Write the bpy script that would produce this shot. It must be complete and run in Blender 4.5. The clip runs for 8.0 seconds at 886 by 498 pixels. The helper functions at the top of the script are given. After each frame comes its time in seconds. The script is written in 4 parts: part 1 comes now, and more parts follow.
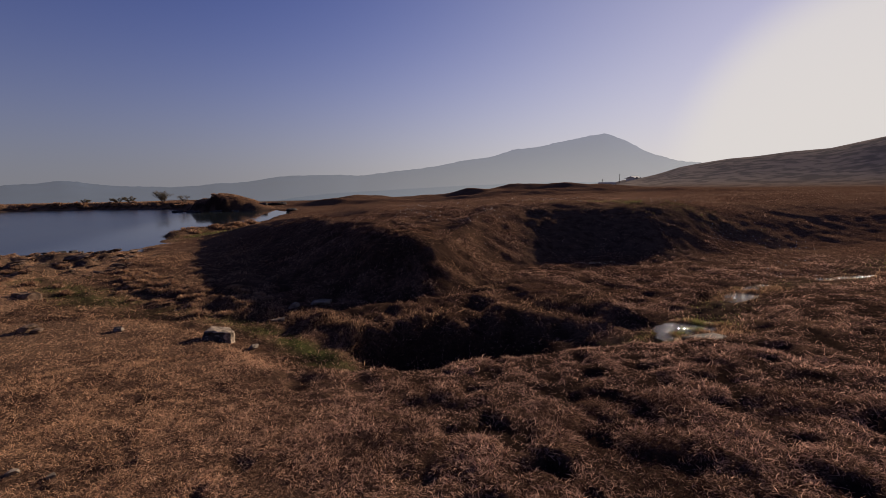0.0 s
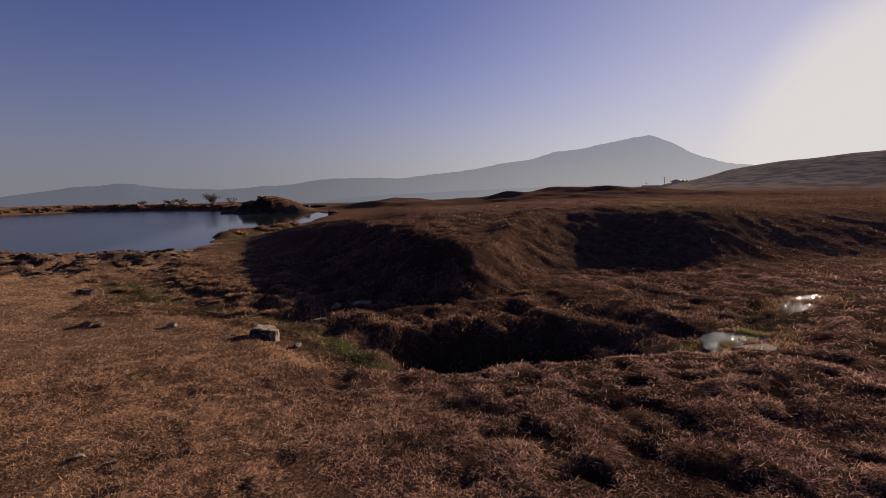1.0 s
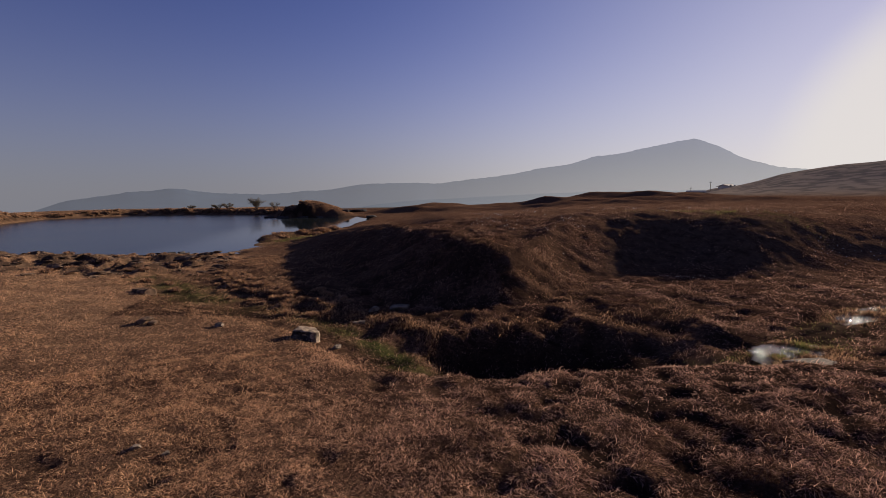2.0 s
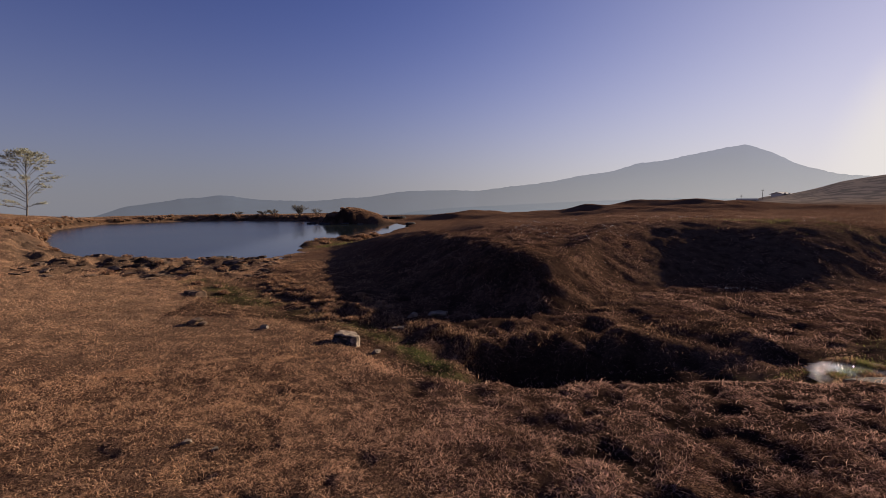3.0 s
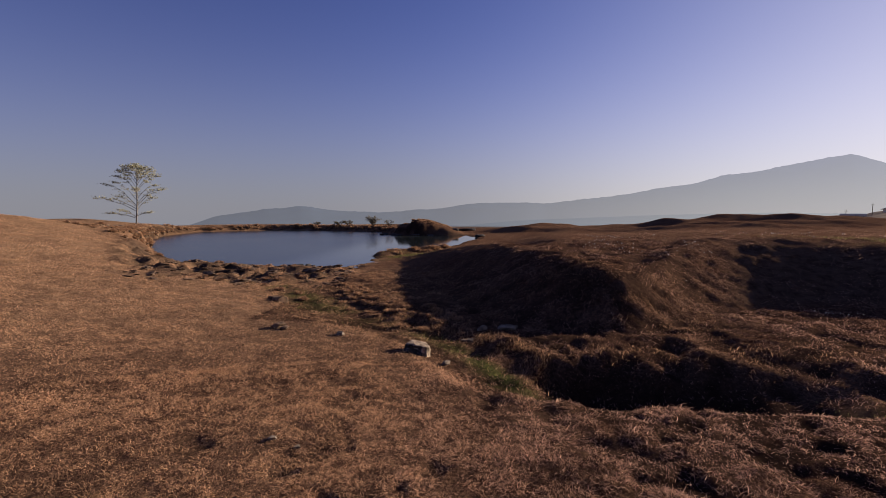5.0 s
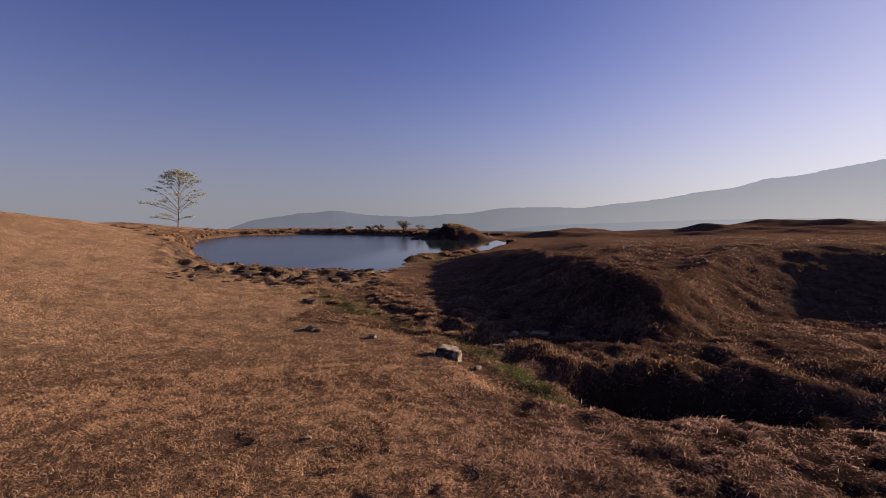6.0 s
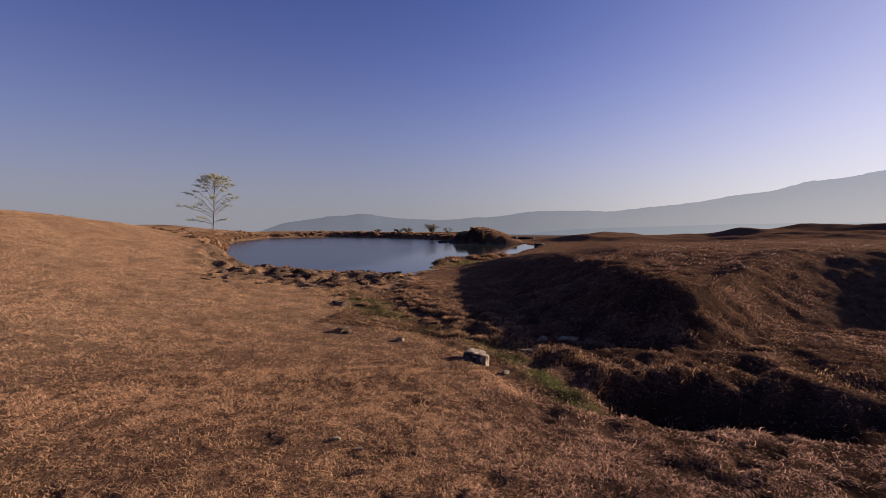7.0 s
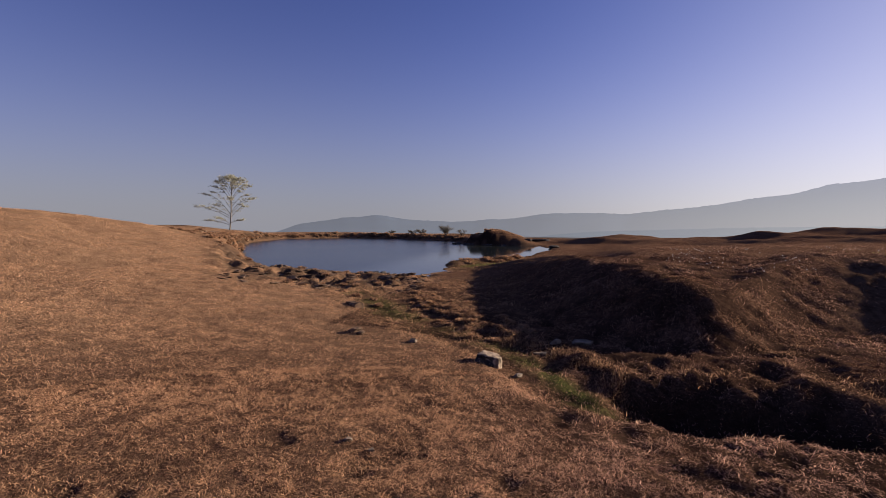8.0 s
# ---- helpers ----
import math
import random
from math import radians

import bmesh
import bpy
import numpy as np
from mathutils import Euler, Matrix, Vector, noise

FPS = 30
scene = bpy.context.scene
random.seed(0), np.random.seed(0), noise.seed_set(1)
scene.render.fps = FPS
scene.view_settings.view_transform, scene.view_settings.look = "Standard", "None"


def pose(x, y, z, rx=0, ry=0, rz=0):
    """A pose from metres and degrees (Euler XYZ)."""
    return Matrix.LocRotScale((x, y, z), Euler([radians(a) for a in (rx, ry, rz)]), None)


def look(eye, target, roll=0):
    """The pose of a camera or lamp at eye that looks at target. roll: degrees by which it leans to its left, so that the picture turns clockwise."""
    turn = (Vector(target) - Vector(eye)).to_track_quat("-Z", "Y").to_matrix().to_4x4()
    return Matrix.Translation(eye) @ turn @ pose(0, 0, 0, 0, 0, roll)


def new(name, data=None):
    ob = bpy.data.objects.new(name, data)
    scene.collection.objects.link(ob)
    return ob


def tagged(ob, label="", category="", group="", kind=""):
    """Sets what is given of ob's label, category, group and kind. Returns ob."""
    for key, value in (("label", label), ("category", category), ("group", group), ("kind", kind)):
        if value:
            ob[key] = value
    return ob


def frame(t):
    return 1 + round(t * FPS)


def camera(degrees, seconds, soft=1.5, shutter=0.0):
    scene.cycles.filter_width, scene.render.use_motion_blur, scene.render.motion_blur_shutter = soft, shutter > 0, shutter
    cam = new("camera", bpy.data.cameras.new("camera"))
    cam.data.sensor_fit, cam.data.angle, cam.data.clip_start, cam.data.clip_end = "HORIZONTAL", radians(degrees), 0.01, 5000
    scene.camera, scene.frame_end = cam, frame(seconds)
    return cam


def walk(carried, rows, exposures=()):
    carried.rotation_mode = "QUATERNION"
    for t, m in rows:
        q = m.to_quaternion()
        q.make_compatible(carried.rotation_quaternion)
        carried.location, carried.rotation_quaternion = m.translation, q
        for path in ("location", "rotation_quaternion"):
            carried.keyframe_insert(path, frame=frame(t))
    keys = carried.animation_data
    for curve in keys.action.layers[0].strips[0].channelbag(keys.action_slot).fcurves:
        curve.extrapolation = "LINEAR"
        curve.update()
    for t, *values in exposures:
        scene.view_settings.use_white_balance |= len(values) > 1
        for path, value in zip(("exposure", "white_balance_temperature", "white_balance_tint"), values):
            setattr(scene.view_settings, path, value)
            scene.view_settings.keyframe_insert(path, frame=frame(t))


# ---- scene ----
cam = camera(85.27, 8.0, soft=0.5)

# The path: seconds, eye, yaw to the left, pitch up, roll (lean to the left)
PATH = [
    (0.0, 0.093, 0.082, 1.571, -17.34, -7.85, -0.72),
    (0.5, 0.078, 0.076, 1.576, -15.29, -7.70, -0.63),
    (1.0, 0.066, 0.071, 1.580, -12.81, -7.46, -0.65),
    (1.5, 0.054, 0.059, 1.586, -10.67, -7.19, -0.62),
    (3.0, 0.021, 0.026, 1.588, -3.92, -5.92, -0.47),
    (3.5, 0.013, 0.014, 1.594, -1.93, -5.56, -0.20),
    (4.0, 0.000, 0.000, 1.600, 0.00, -5.20, 0.00),
    (4.5, -0.012, -0.020, 1.608, 2.37, -4.80, 0.01),
    (5.0, -0.020, -0.037, 1.613, 4.26, -4.47, 0.02),
    (6.5, -0.046, -0.061, 1.618, 9.64, -3.72, 0.17),
    (7.0, -0.048, -0.061, 1.620, 11.16, -3.55, 0.25),
    (7.5, -0.047, -0.056, 1.620, 12.16, -3.42, 0.39),
    (8.0, -0.044, -0.048, 1.619, 12.82, -3.36, 0.55),
]


def carried_pose(x, y, z, yaw, pitch, roll):
    return pose(x, y, z, 0, 0, yaw) @ pose(0, 0, 0, 90 + pitch) @ pose(0, 0, 0, 0, 0, roll)


walk(cam, [(row[0], carried_pose(*row[1:])) for row in PATH],
     exposures=[(0.0, 0.66), (3.5, 0.88), (8.0, 1.22)])

# ---- light ----
SUN_SIDE, SUN_HEIGHT = 55.0, 13.5            # degrees to the right of +y, degrees above the horizon
GLOW_SIDE, GLOW_HEIGHT = 60.0, 0.0           # where the haze glares, under the sun
sun_way = Vector((math.sin(radians(SUN_SIDE)) * math.cos(radians(SUN_HEIGHT)),
                  math.cos(radians(SUN_SIDE)) * math.cos(radians(SUN_HEIGHT)), math.sin(radians(SUN_HEIGHT))))
sun_data = bpy.data.lights.new("sun", "SUN")
sun_data.energy, sun_data.angle, sun_data.color = 4.7, radians(0.6), (1.0, 0.84, 0.68)
sun = new("sun", sun_data)
sun.matrix_basis = look(sun_way * 100, (0, 0, 0))

world = bpy.data.worlds.new("world")
scene.world = world
world.use_nodes = True


class Nodes:
    """Short way to write node trees."""

    def __init__(self, tree):
        self.tree = tree
        tree.nodes.clear()

    def add(self, kind):
        return self.tree.nodes.new(kind)

    def put(self, node, name, value):
        if isinstance(value, bpy.types.NodeSocket):
            self.tree.links.new(value, node.inputs[name])
        else:
            node.inputs[name].default_value = value
        return node

    def math(self, op, a, b=0.0, clamp=False):
        node = self.add("ShaderNodeMath")
        node.operation, node.use_clamp = op, clamp
        self.put(node, 0, a)
        self.put(node, 1, b)
        return node.outputs[0]

    def mix(self, factor, a, b, blend="MIX"):
        node = self.add("ShaderNodeMix")
        node.data_type, node.blend_type = "RGBA", blend
        self.put(node, 0, factor)
        self.put(node, 6, a)
        self.put(node, 7, b)
        return node.outputs[2]

    def noise(self, scale, detail=4.0, rough=0.55, vector=None):
        node = self.add("ShaderNodeTexNoise")
        self.put(node, "Scale", scale)
        self.put(node, "Detail", detail)
        self.put(node, "Roughness", rough)
        if vector is not None:
            self.put(node, "Vector", vector)
        return node.outputs["Fac"]

    def spread(self, value, low, high, to_low=0.0, to_high=1.0):
        node = self.add("ShaderNodeMapRange")
        node.interpolation_type = "SMOOTHSTEP"
        for name, v in zip(("Value", "From Min", "From Max", "To Min", "To Max"), (value, low, high, to_low, to_high)):
            self.put(node, name, v)
        return node.outputs[0]


def make_sky():
    n = Nodes(world.node_tree)
    sky = n.add("ShaderNodeTexSky")
    sky.sky_type, sky.sun_disc = "NISHITA", False
    sky.sun_elevation, sky.sun_rotation = radians(SUN_HEIGHT), radians(SUN_SIDE)
    sky.altitude, sky.air_density, sky.dust_density, sky.ozone_density = 1800.0, 1.0, 0.5, 3.0
    back = n.add("ShaderNodeBackground")
    way = n.add("ShaderNodeTexCoord").outputs["Generated"]
    apart = n.add("ShaderNodeSeparateXYZ")
    n.put(apart, 0, way)
    height = n.math("MAXIMUM", apart.outputs["Z"], 0.0)
    # thick violet-grey haze towards the horizon
    haze = n.math("MULTIPLY", n.math("POWER", 2.718, n.math("MULTIPLY", n.math("POWER", n.math("MULTIPLY", height, 5.0), 1.5), -1.0)), 0.9)
    toned = n.mix(1.0, sky.outputs[0], (0.84, 0.69, 1.17, 1), "MULTIPLY")
    toned = n.mix(1.0, toned, (0.08, 0.08, 0.08, 1), "MULTIPLY")
    beam = n.add("ShaderNodeVectorMath")
    beam.operation = "DOT_PRODUCT"
    n.put(beam, 0, way)
    n.put(beam, 1, Vector((math.sin(radians(GLOW_SIDE)), math.cos(radians(GLOW_SIDE)), math.tan(radians(GLOW_HEIGHT)))).normalized())
    near_sun = n.math("MAXIMUM", beam.outputs["Value"], 0.0)
    hazy = n.mix(n.math("POWER", near_sun, 2.5), (0.235, 0.240, 0.268, 1), (0.80, 0.75, 0.72, 1))
    full = n.mix(haze, toned, hazy)
    # the sunlit haze below the sun is one bright, even glare
    glare = n.math("ADD", n.math("MULTIPLY", n.math("POWER", near_sun, 5.0), 0.5), n.spread(near_sun, 0.942, 0.97, 0.0, 0.5))
    full = n.mix(glare, full, (0.85, 0.80, 0.77, 1))
    full = n.mix(1.0, full, (0.89, 0.84, 0.81, 1), "DARKEN")
    n.put(back, "Color", full)
    n.put(back, "Strength", 0.54)
    out = n.add("ShaderNodeOutputWorld")
    n.put(out, "Surface", back.outputs[0])


make_sky()


# ---- materials ----
def material(name):
    m = bpy.data.materials.new(name)
    m.use_nodes = True
    return m, Nodes(m.node_tree)


def finish(n, shader):
    out = n.add("ShaderNodeOutputMaterial")
    n.put(out, "Surface", shader)


def principled(n, colour, rough=0.85, bump=None, strength=0.4, distance=0.02, specular=0.08):
    s = n.add("ShaderNodeBsdfPrincipled")
    n.put(s, "Base Color", colour)
    n.put(s, "Roughness", rough)
    n.put(s, "Specular IOR Level", specular)
    if bump is not None:
        b = n.add("ShaderNodeBump")
        n.put(b, "Height", bump)
        n.put(b, "Strength", strength)
        n.put(b, "Distance", distance)
        n.put(s, "Normal", b.outputs[0])
    return s.outputs[0]


def place(n):
    return n.add("ShaderNodeNewGeometry").outputs["Position"]


def attribute(n, name):
    node = n.add("ShaderNodeAttribute")
    node.attribute_name = name
    return node.outputs["Fac"]


def make_ground_material():
    m, n = material("dry_turf")
    p = place(n)
    fine, mid, broad = n.noise(38, 5, 0.7, p), n.noise(4.5, 5, 0.6, p), n.noise(0.35, 4, 0.5, p)
    speck, clump = n.noise(95, 3, 0.7, p), n.noise(13, 4, 0.7, p)
    dry = n.mix(n.spread(fine, 0.4, 0.62), (0.035, 0.017, 0.011, 1), (0.2, 0.105, 0.065, 1))
    dry = n.mix(n.math("MULTIPLY", n.spread(speck, 0.52, 0.62), 0.7), dry, (0.36, 0.22, 0.14, 1))
    dry = n.mix(n.math("MULTIPLY", n.spread(clump, 0.46, 0.58), 0.75), dry, (0.04, 0.02, 0.013, 1))
    dry = n.mix(n.math("MULTIPLY", n.spread(mid, 0.5, 0.7), 0.6), dry, (0.035, 0.017, 0.011, 1))
    dry = n.mix(n.math("MULTIPLY", n.spread(broad, 0.35, 0.65), 0.3), dry, (0.17, 0.105, 0.065, 1))
    dry = n.mix(n.math("MULTIPLY", attribute(n, "short"), 0.7), dry, n.mix(n.spread(fine, 0.4, 0.6), (0.06, 0.032, 0.019, 1), (0.46, 0.28, 0.165, 1)))
    green = n.mix(n.spread(fine, 0.35, 0.65), (0.035, 0.045, 0.014, 1), (0.09, 0.095, 0.03, 1))
    mud = n.mix(n.spread(mid, 0.3, 0.7), (0.032, 0.021, 0.015, 1), (0.11, 0.07, 0.048, 1))
    colour = n.mix(attribute(n, "green"), dry, green)
    colour = n.mix(attribute(n, "mud"), colour, mud)
    # far hillside, its colour paled and greyed to stand in for haze
    colour = n.mix(attribute(n, "hill_haze"), colour, n.mix(n.spread(broad, 0.4, 0.6), (0.17, 0.145, 0.12, 1), (0.30, 0.24, 0.185, 1)))
    # near-black: soil in gaps, plus shade painted on ditch walls and cut banks
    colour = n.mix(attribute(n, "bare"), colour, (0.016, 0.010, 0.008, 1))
    height = n.math("ADD", fine, n.math("MULTIPLY", mid, 2.0))
    finish(n, principled(n, colour, 1.0, height, 0.8, 0.03, 0.0))
    return m


def make_grass_material(name, dark, light, through_part, pink=None):
    m, n = material(name)
    tone = attribute(n, "tone")
    colour = n.mix(tone, (*dark, 1), n.mix(attribute(n, "pink"), (*light, 1), (*(pink or light), 1)))
    diffuse = n.add("ShaderNodeBsdfDiffuse")
    n.put(diffuse, "Color", colour)
    thin = n.add("ShaderNodeBsdfTranslucent")
    n.put(thin, "Color", colour)
    both = n.add("ShaderNodeMixShader")
    n.put(both, 0, through_part)
    n.put(both, 1, diffuse.outputs[0])
    n.put(both, 2, thin.outputs[0])
    finish(n, both.outputs[0])
    return m


def make_water_material():
    m, n = material("pond_water")
    p = place(n)
    ripples = n.math("ADD", n.noise(5.0, 3, 0.55, p), n.math("MULTIPLY", n.noise(1.2, 2, 0.5, p), 1.5))
    murk = n.mix(n.spread(n.noise(0.25, 3, 0.5, p), 0.35, 0.7), (0.012, 0.018, 0.022, 1), (0.03, 0.035, 0.03, 1))
    apart = n.add("ShaderNodeSeparateXYZ")
    n.put(apart, 0, p)
    breeze = n.math("ADD", n.spread(apart.outputs["X"], -9.0, -5.0, 0.19, 0.03), n.math("MULTIPLY", n.noise(0.12, 3, 0.5, p), 0.04))
    finish(n, principled(n, murk, breeze, ripples, 0.06, 0.02, 0.25))
    return m


def make_pool_material():
    """Shallow water stirred by a breeze: it glints."""
    m, n = material("rippled_pool_water")
    p = place(n)
    ripples = n.math("ADD", n.noise(55.0, 3, 0.6, p), n.math("MULTIPLY", n.noise(16.0, 2, 0.5, p), 1.5))
    finish(n, principled(n, (0.02, 0.022, 0.018, 1), 0.05, ripples, 0.6, 0.02, 0.4))
    return m


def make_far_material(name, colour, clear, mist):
    """Far slopes, morning haze put into them: bluish, see-through to the sky's own light."""
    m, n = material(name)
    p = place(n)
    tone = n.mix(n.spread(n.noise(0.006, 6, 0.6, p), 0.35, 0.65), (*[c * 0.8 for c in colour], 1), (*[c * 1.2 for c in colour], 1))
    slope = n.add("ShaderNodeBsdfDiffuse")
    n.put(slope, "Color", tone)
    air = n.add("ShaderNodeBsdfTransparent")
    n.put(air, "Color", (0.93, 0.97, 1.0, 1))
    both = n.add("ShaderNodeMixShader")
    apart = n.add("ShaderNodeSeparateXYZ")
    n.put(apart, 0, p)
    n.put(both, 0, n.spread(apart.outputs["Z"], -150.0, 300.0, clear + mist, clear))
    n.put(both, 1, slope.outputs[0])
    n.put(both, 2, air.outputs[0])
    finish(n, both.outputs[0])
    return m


def make_stone_material(name, dark, light):
    m, n = material(name)
    p = place(n)
    fine, mid = n.noise(60, 5, 0.65, p), n.noise(9, 5, 0.6, p)
    colour = n.mix(n.spread(mid, 0.35, 0.65), (*dark, 1), (*light, 1))
    colour = n.mix(n.math("MULTIPLY", n.spread(fine, 0.55, 0.7), 0.6), colour, (*[c * 0.5 for c in dark], 1))
    finish(n, principled(n, colour, 0.85, n.math("ADD", fine, mid), 0.6, 0.02))
    return m


def make_plain_material(name, dark, light, scale=20, rough=0.8):
    m, n = material(name)
    f = n.noise(scale, 4, 0.6, place(n))
    finish(n, principled(n, n.mix(n.spread(f, 0.3, 0.7), (*dark, 1), (*light, 1)), rough, f, 0.3, 0.01))
    return m


TURF = make_ground_material()
DRY = make_grass_material("dry_grass_blades", (0.042, 0.019, 0.015), (0.79, 0.475, 0.275), 0.48, (0.80, 0.49, 0.355))
GREEN = make_grass_material("green_grass_blades", (0.05, 0.05, 0.02), (0.34, 0.32, 0.10), 0.4)
WATER = make_water_material()
POOL_WATER = make_pool_material()
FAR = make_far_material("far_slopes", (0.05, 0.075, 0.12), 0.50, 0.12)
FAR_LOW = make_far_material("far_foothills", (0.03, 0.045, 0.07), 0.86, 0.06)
PALE_STONE = make_stone_material("pale_stone", (0.1, 0.075, 0.055), (0.46, 0.35, 0.25))
GREY_STONE = make_stone_material("grey_stone", (0.085, 0.068, 0.052), (0.25, 0.195, 0.145))
DARK_STONE = make_stone_material("dark_stone", (0.03, 0.027, 0.024), (0.09, 0.078, 0.07))
CLOD = make_stone_material("trodden_earth", (0.055, 0.036, 0.025), (0.21, 0.135, 0.088))


# ---- the lie of the land ----
def lattice(ix, iy, seed):
    h = (ix.astype(np.int64) * 374761393 + iy.astype(np.int64) * 668265263 + seed * 974634777) & 0xFFFFFFFF
    h = ((h ^ (h >> 13)) * 1274126177) & 0xFFFFFFFF
    return ((h ^ (h >> 16)) & 0xFFFF) / 65535.0


def value_noise(x, y, seed=0):
    """Smooth noise from 0 to 1 over the plan, one bump a metre."""
    ix, iy = np.floor(x), np.floor(y)
    fx, fy = x - ix, y - iy
    fx, fy = fx * fx * (3 - 2 * fx), fy * fy * (3 - 2 * fy)
    a, b = lattice(ix, iy, seed), lattice(ix + 1, iy, seed)
    c, d = lattice(ix, iy + 1, seed), lattice(ix + 1, iy + 1, seed)
    return (a * (1 - fx) + b * fx) * (1 - fy) + (c * (1 - fx) + d * fx) * fy


def rough_noise(x, y, size, seed=0, octaves=3):
    total, weight, amount = 0.0, 0.0, 1.0
    for k in range(octaves):
        u, v = (0.8 * x - 0.6 * y) * 2 ** k / size, (0.6 * x + 0.8 * y) * 2 ** k / size
        total = total + amount * value_noise(u + 17.3 * k, v - 9.1 * k, seed + k)
        weight, amount = weight + amount, amount * 0.5
    return total / weight


def ease(v, low, high):
    s = np.clip((v - low) / (high - low), 0, 1)
    return s * s * (3 - 2 * s)


def bell(x, y, cx, cy, sx, sy, turn=0.0):
    c, s = math.cos(radians(turn)), math.sin(radians(turn))
    u, v = (x - cx) * c + (y - cy) * s, -(x - cx) * s + (y - cy) * c
    return np.exp(-(u / sx) ** 2 / 2 - (v / sy) ** 2 / 2)


def from_line(x, y, line):
    """Distance to a line of plan points, and how far along it (in points)."""
    best, along = np.full(np.shape(x), 1e9), np.zeros(np.shape(x))
    for k, ((ax, ay), (bx, by)) in enumerate(zip(line, line[1:])):
        ux, uy = bx - ax, by - ay
        s = np.clip(((x - ax) * ux + (y - ay) * uy) / (ux * ux + uy * uy), 0, 1)
        d = np.hypot(x - ax - s * ux, y - ay - s * uy)
        near = d < best
        best, along = np.where(near, d, best), np.where(near, k + s, along)
    return best, along


def inside_line(x, y, ring):
    hit = np.zeros(np.shape(x), bool)
    for (ax, ay), (bx, by) in zip(ring, ring[1:]):
        cross = (ay > y) != (by > y)
        hit ^= cross & (x < (bx - ax) * (y - ay) / (by - ay + 1e-12) + ax)
    return hit


WATER_LEVEL = -0.5
POND = [(-10.2, 17.2), (-7.6, 16.4), (-5.3, 17.3), (-4.5, 19.4), (-4.7, 22.0), (-4.9, 24.0), (-3.6, 25.6), (-1.9, 27.3), (-1.2, 31.0), (-0.3, 36.5), (-0.1, 39.0),
        (-1.4, 43.2), (-3.6, 42.6), (-6.0, 42.3), (-8.1, 43.0), (-8.9, 47.0), (-11, 49.5), (-17.5, 52.5), (-23.6, 52.0), (-28.5, 47.0), (-27.0, 39.0), (-22.0, 30.0), (-17.2, 24.0), (-13.5, 19.4), (-10.2, 17.2)]
DITCH = [(-4.6, 11.2), (-3.2, 9.6), (-0.55, 7.5), (0.0, 6.5), (0.45, 5.75), (1.2, 5.52), (2.6, 5.5), (4.0, 5.35), (5.1, 4.95), (6.3, 5.8), (7.8, 6.5), (10.6, 6.8), (16.0, 8.4)]
DITCH_DEPTH = [0.04, 0.08, 0.12, 0.14, 0.26, 0.56, 0.50, 0.32, 0.13, 0.14, 0.05, 0.03, 0.03]
# Pools: centre, level, half length, half width, turn
POOLS = [(5.1, 5.02, -0.43, 0.5, 0.3, 18), (7.75, 6.45, -0.44, 0.72, 0.17, 25), (10.9, 6.78, -0.45, 0.6, 0.11, -3)]
# Ridges on the plateau: bearing to the right, distance, height, half length, thickness
RIDGES = [(28.8, 64, 1.2, 13, 2.3), (20.9, 56, 0.75, 4.5, 1.4), (35.5, 52, 0.6, 12, 1.3), (19.5, 45, 0.4, 5.5, 0.9), (25, 49, 0.4, 4, 0.8), (28.5, 36, 0.34, 2.8, 0.8), (4.6, 46, 0.45, 3.2, 0.8),
          (24, 60, 0.35, 3, 0.7), (31, 57, 0.4, 5, 0.7), (33, 44, 0.22, 5, 0.6), (16, 52, 0.3, 3, 0.7), (38, 58, 0.35, 6, 0.8), (9, 52, 0.3, 4, 0.7)]
# The scarp behind the ditch, by its bearing from the origin: degrees to the left, foot, crest, height of the crest
SCARP_SIDE = [-75, -60, -55, -51, -46.5, -44.5, -42.5, -39, -35, -31, -26, -22, -19, -16, -13, -9, -5, -1, 3, 6, 8.5, 11, 15]
SCARP_FOOT = [20, 18.8, 17.2, 15.6, 14.0, 13.4, 12.4, 12.4, 12.6, 12.0, 10.8, 9.2, 8.5, 8.3, 8.4, 8.5, 8.7, 9.2, 10.3, 11.5, 12.5, 13, 14]
SCARP_CREST = [29, 27.2, 25.0, 22.8, 20.2, 18.6, 17.6, 17.4, 17.4, 17.2, 17.0, 15.0, 10.4, 10.2, 10.8, 11.9, 14.0, 16.6, 18.4, 19.4, 20, 20, 20]
SCARP_TOP = [0.7, 0.66, 0.64, 0.64, 0.62, 0.8, 0.88, 0.86, 0.86, 0.86, 0.86, 0.8, 0.26, 0.42, 0.56, 0.63, 0.62, 0.5, 0.2, -0.12, -0.36, -0.42, -0.42]


def by_bearing(side, table):
    """A smooth value along the scarp."""
    grid = np.arange(-80, 20, 0.25)
    soft = np.exp(-np.arange(-24, 25) ** 2 / (2 * 8.0 ** 2))
    values = np.convolve(np.pad(np.interp(grid, SCARP_SIDE, table), 24, mode="edge"), soft / soft.sum(), mode="valid")
    return np.interp(side, grid, values)


def pond_distance(x, y):
    """Metres from the shore, less than zero in the water."""
    d, _ = from_line(x, y, POND)
    return np.where(inside_line(x, y, POND), -d, d)


def pool_part(x, y, pool):
    """1 inside a pool, falling to 0 at its rim."""
    cx, cy, _, rx, ry, turn = pool
    c, q = math.cos(radians(turn)), math.sin(radians(turn))
    u, v = (x - cx) * c + (y - cy) * q, -(x - cx) * q + (y - cy) * c
    return 1 - ease(np.hypot(u / rx, v / ry) + 0.8 * (rough_noise(x, y, 0.45, 71) - 0.5), 0.7, 1.5)


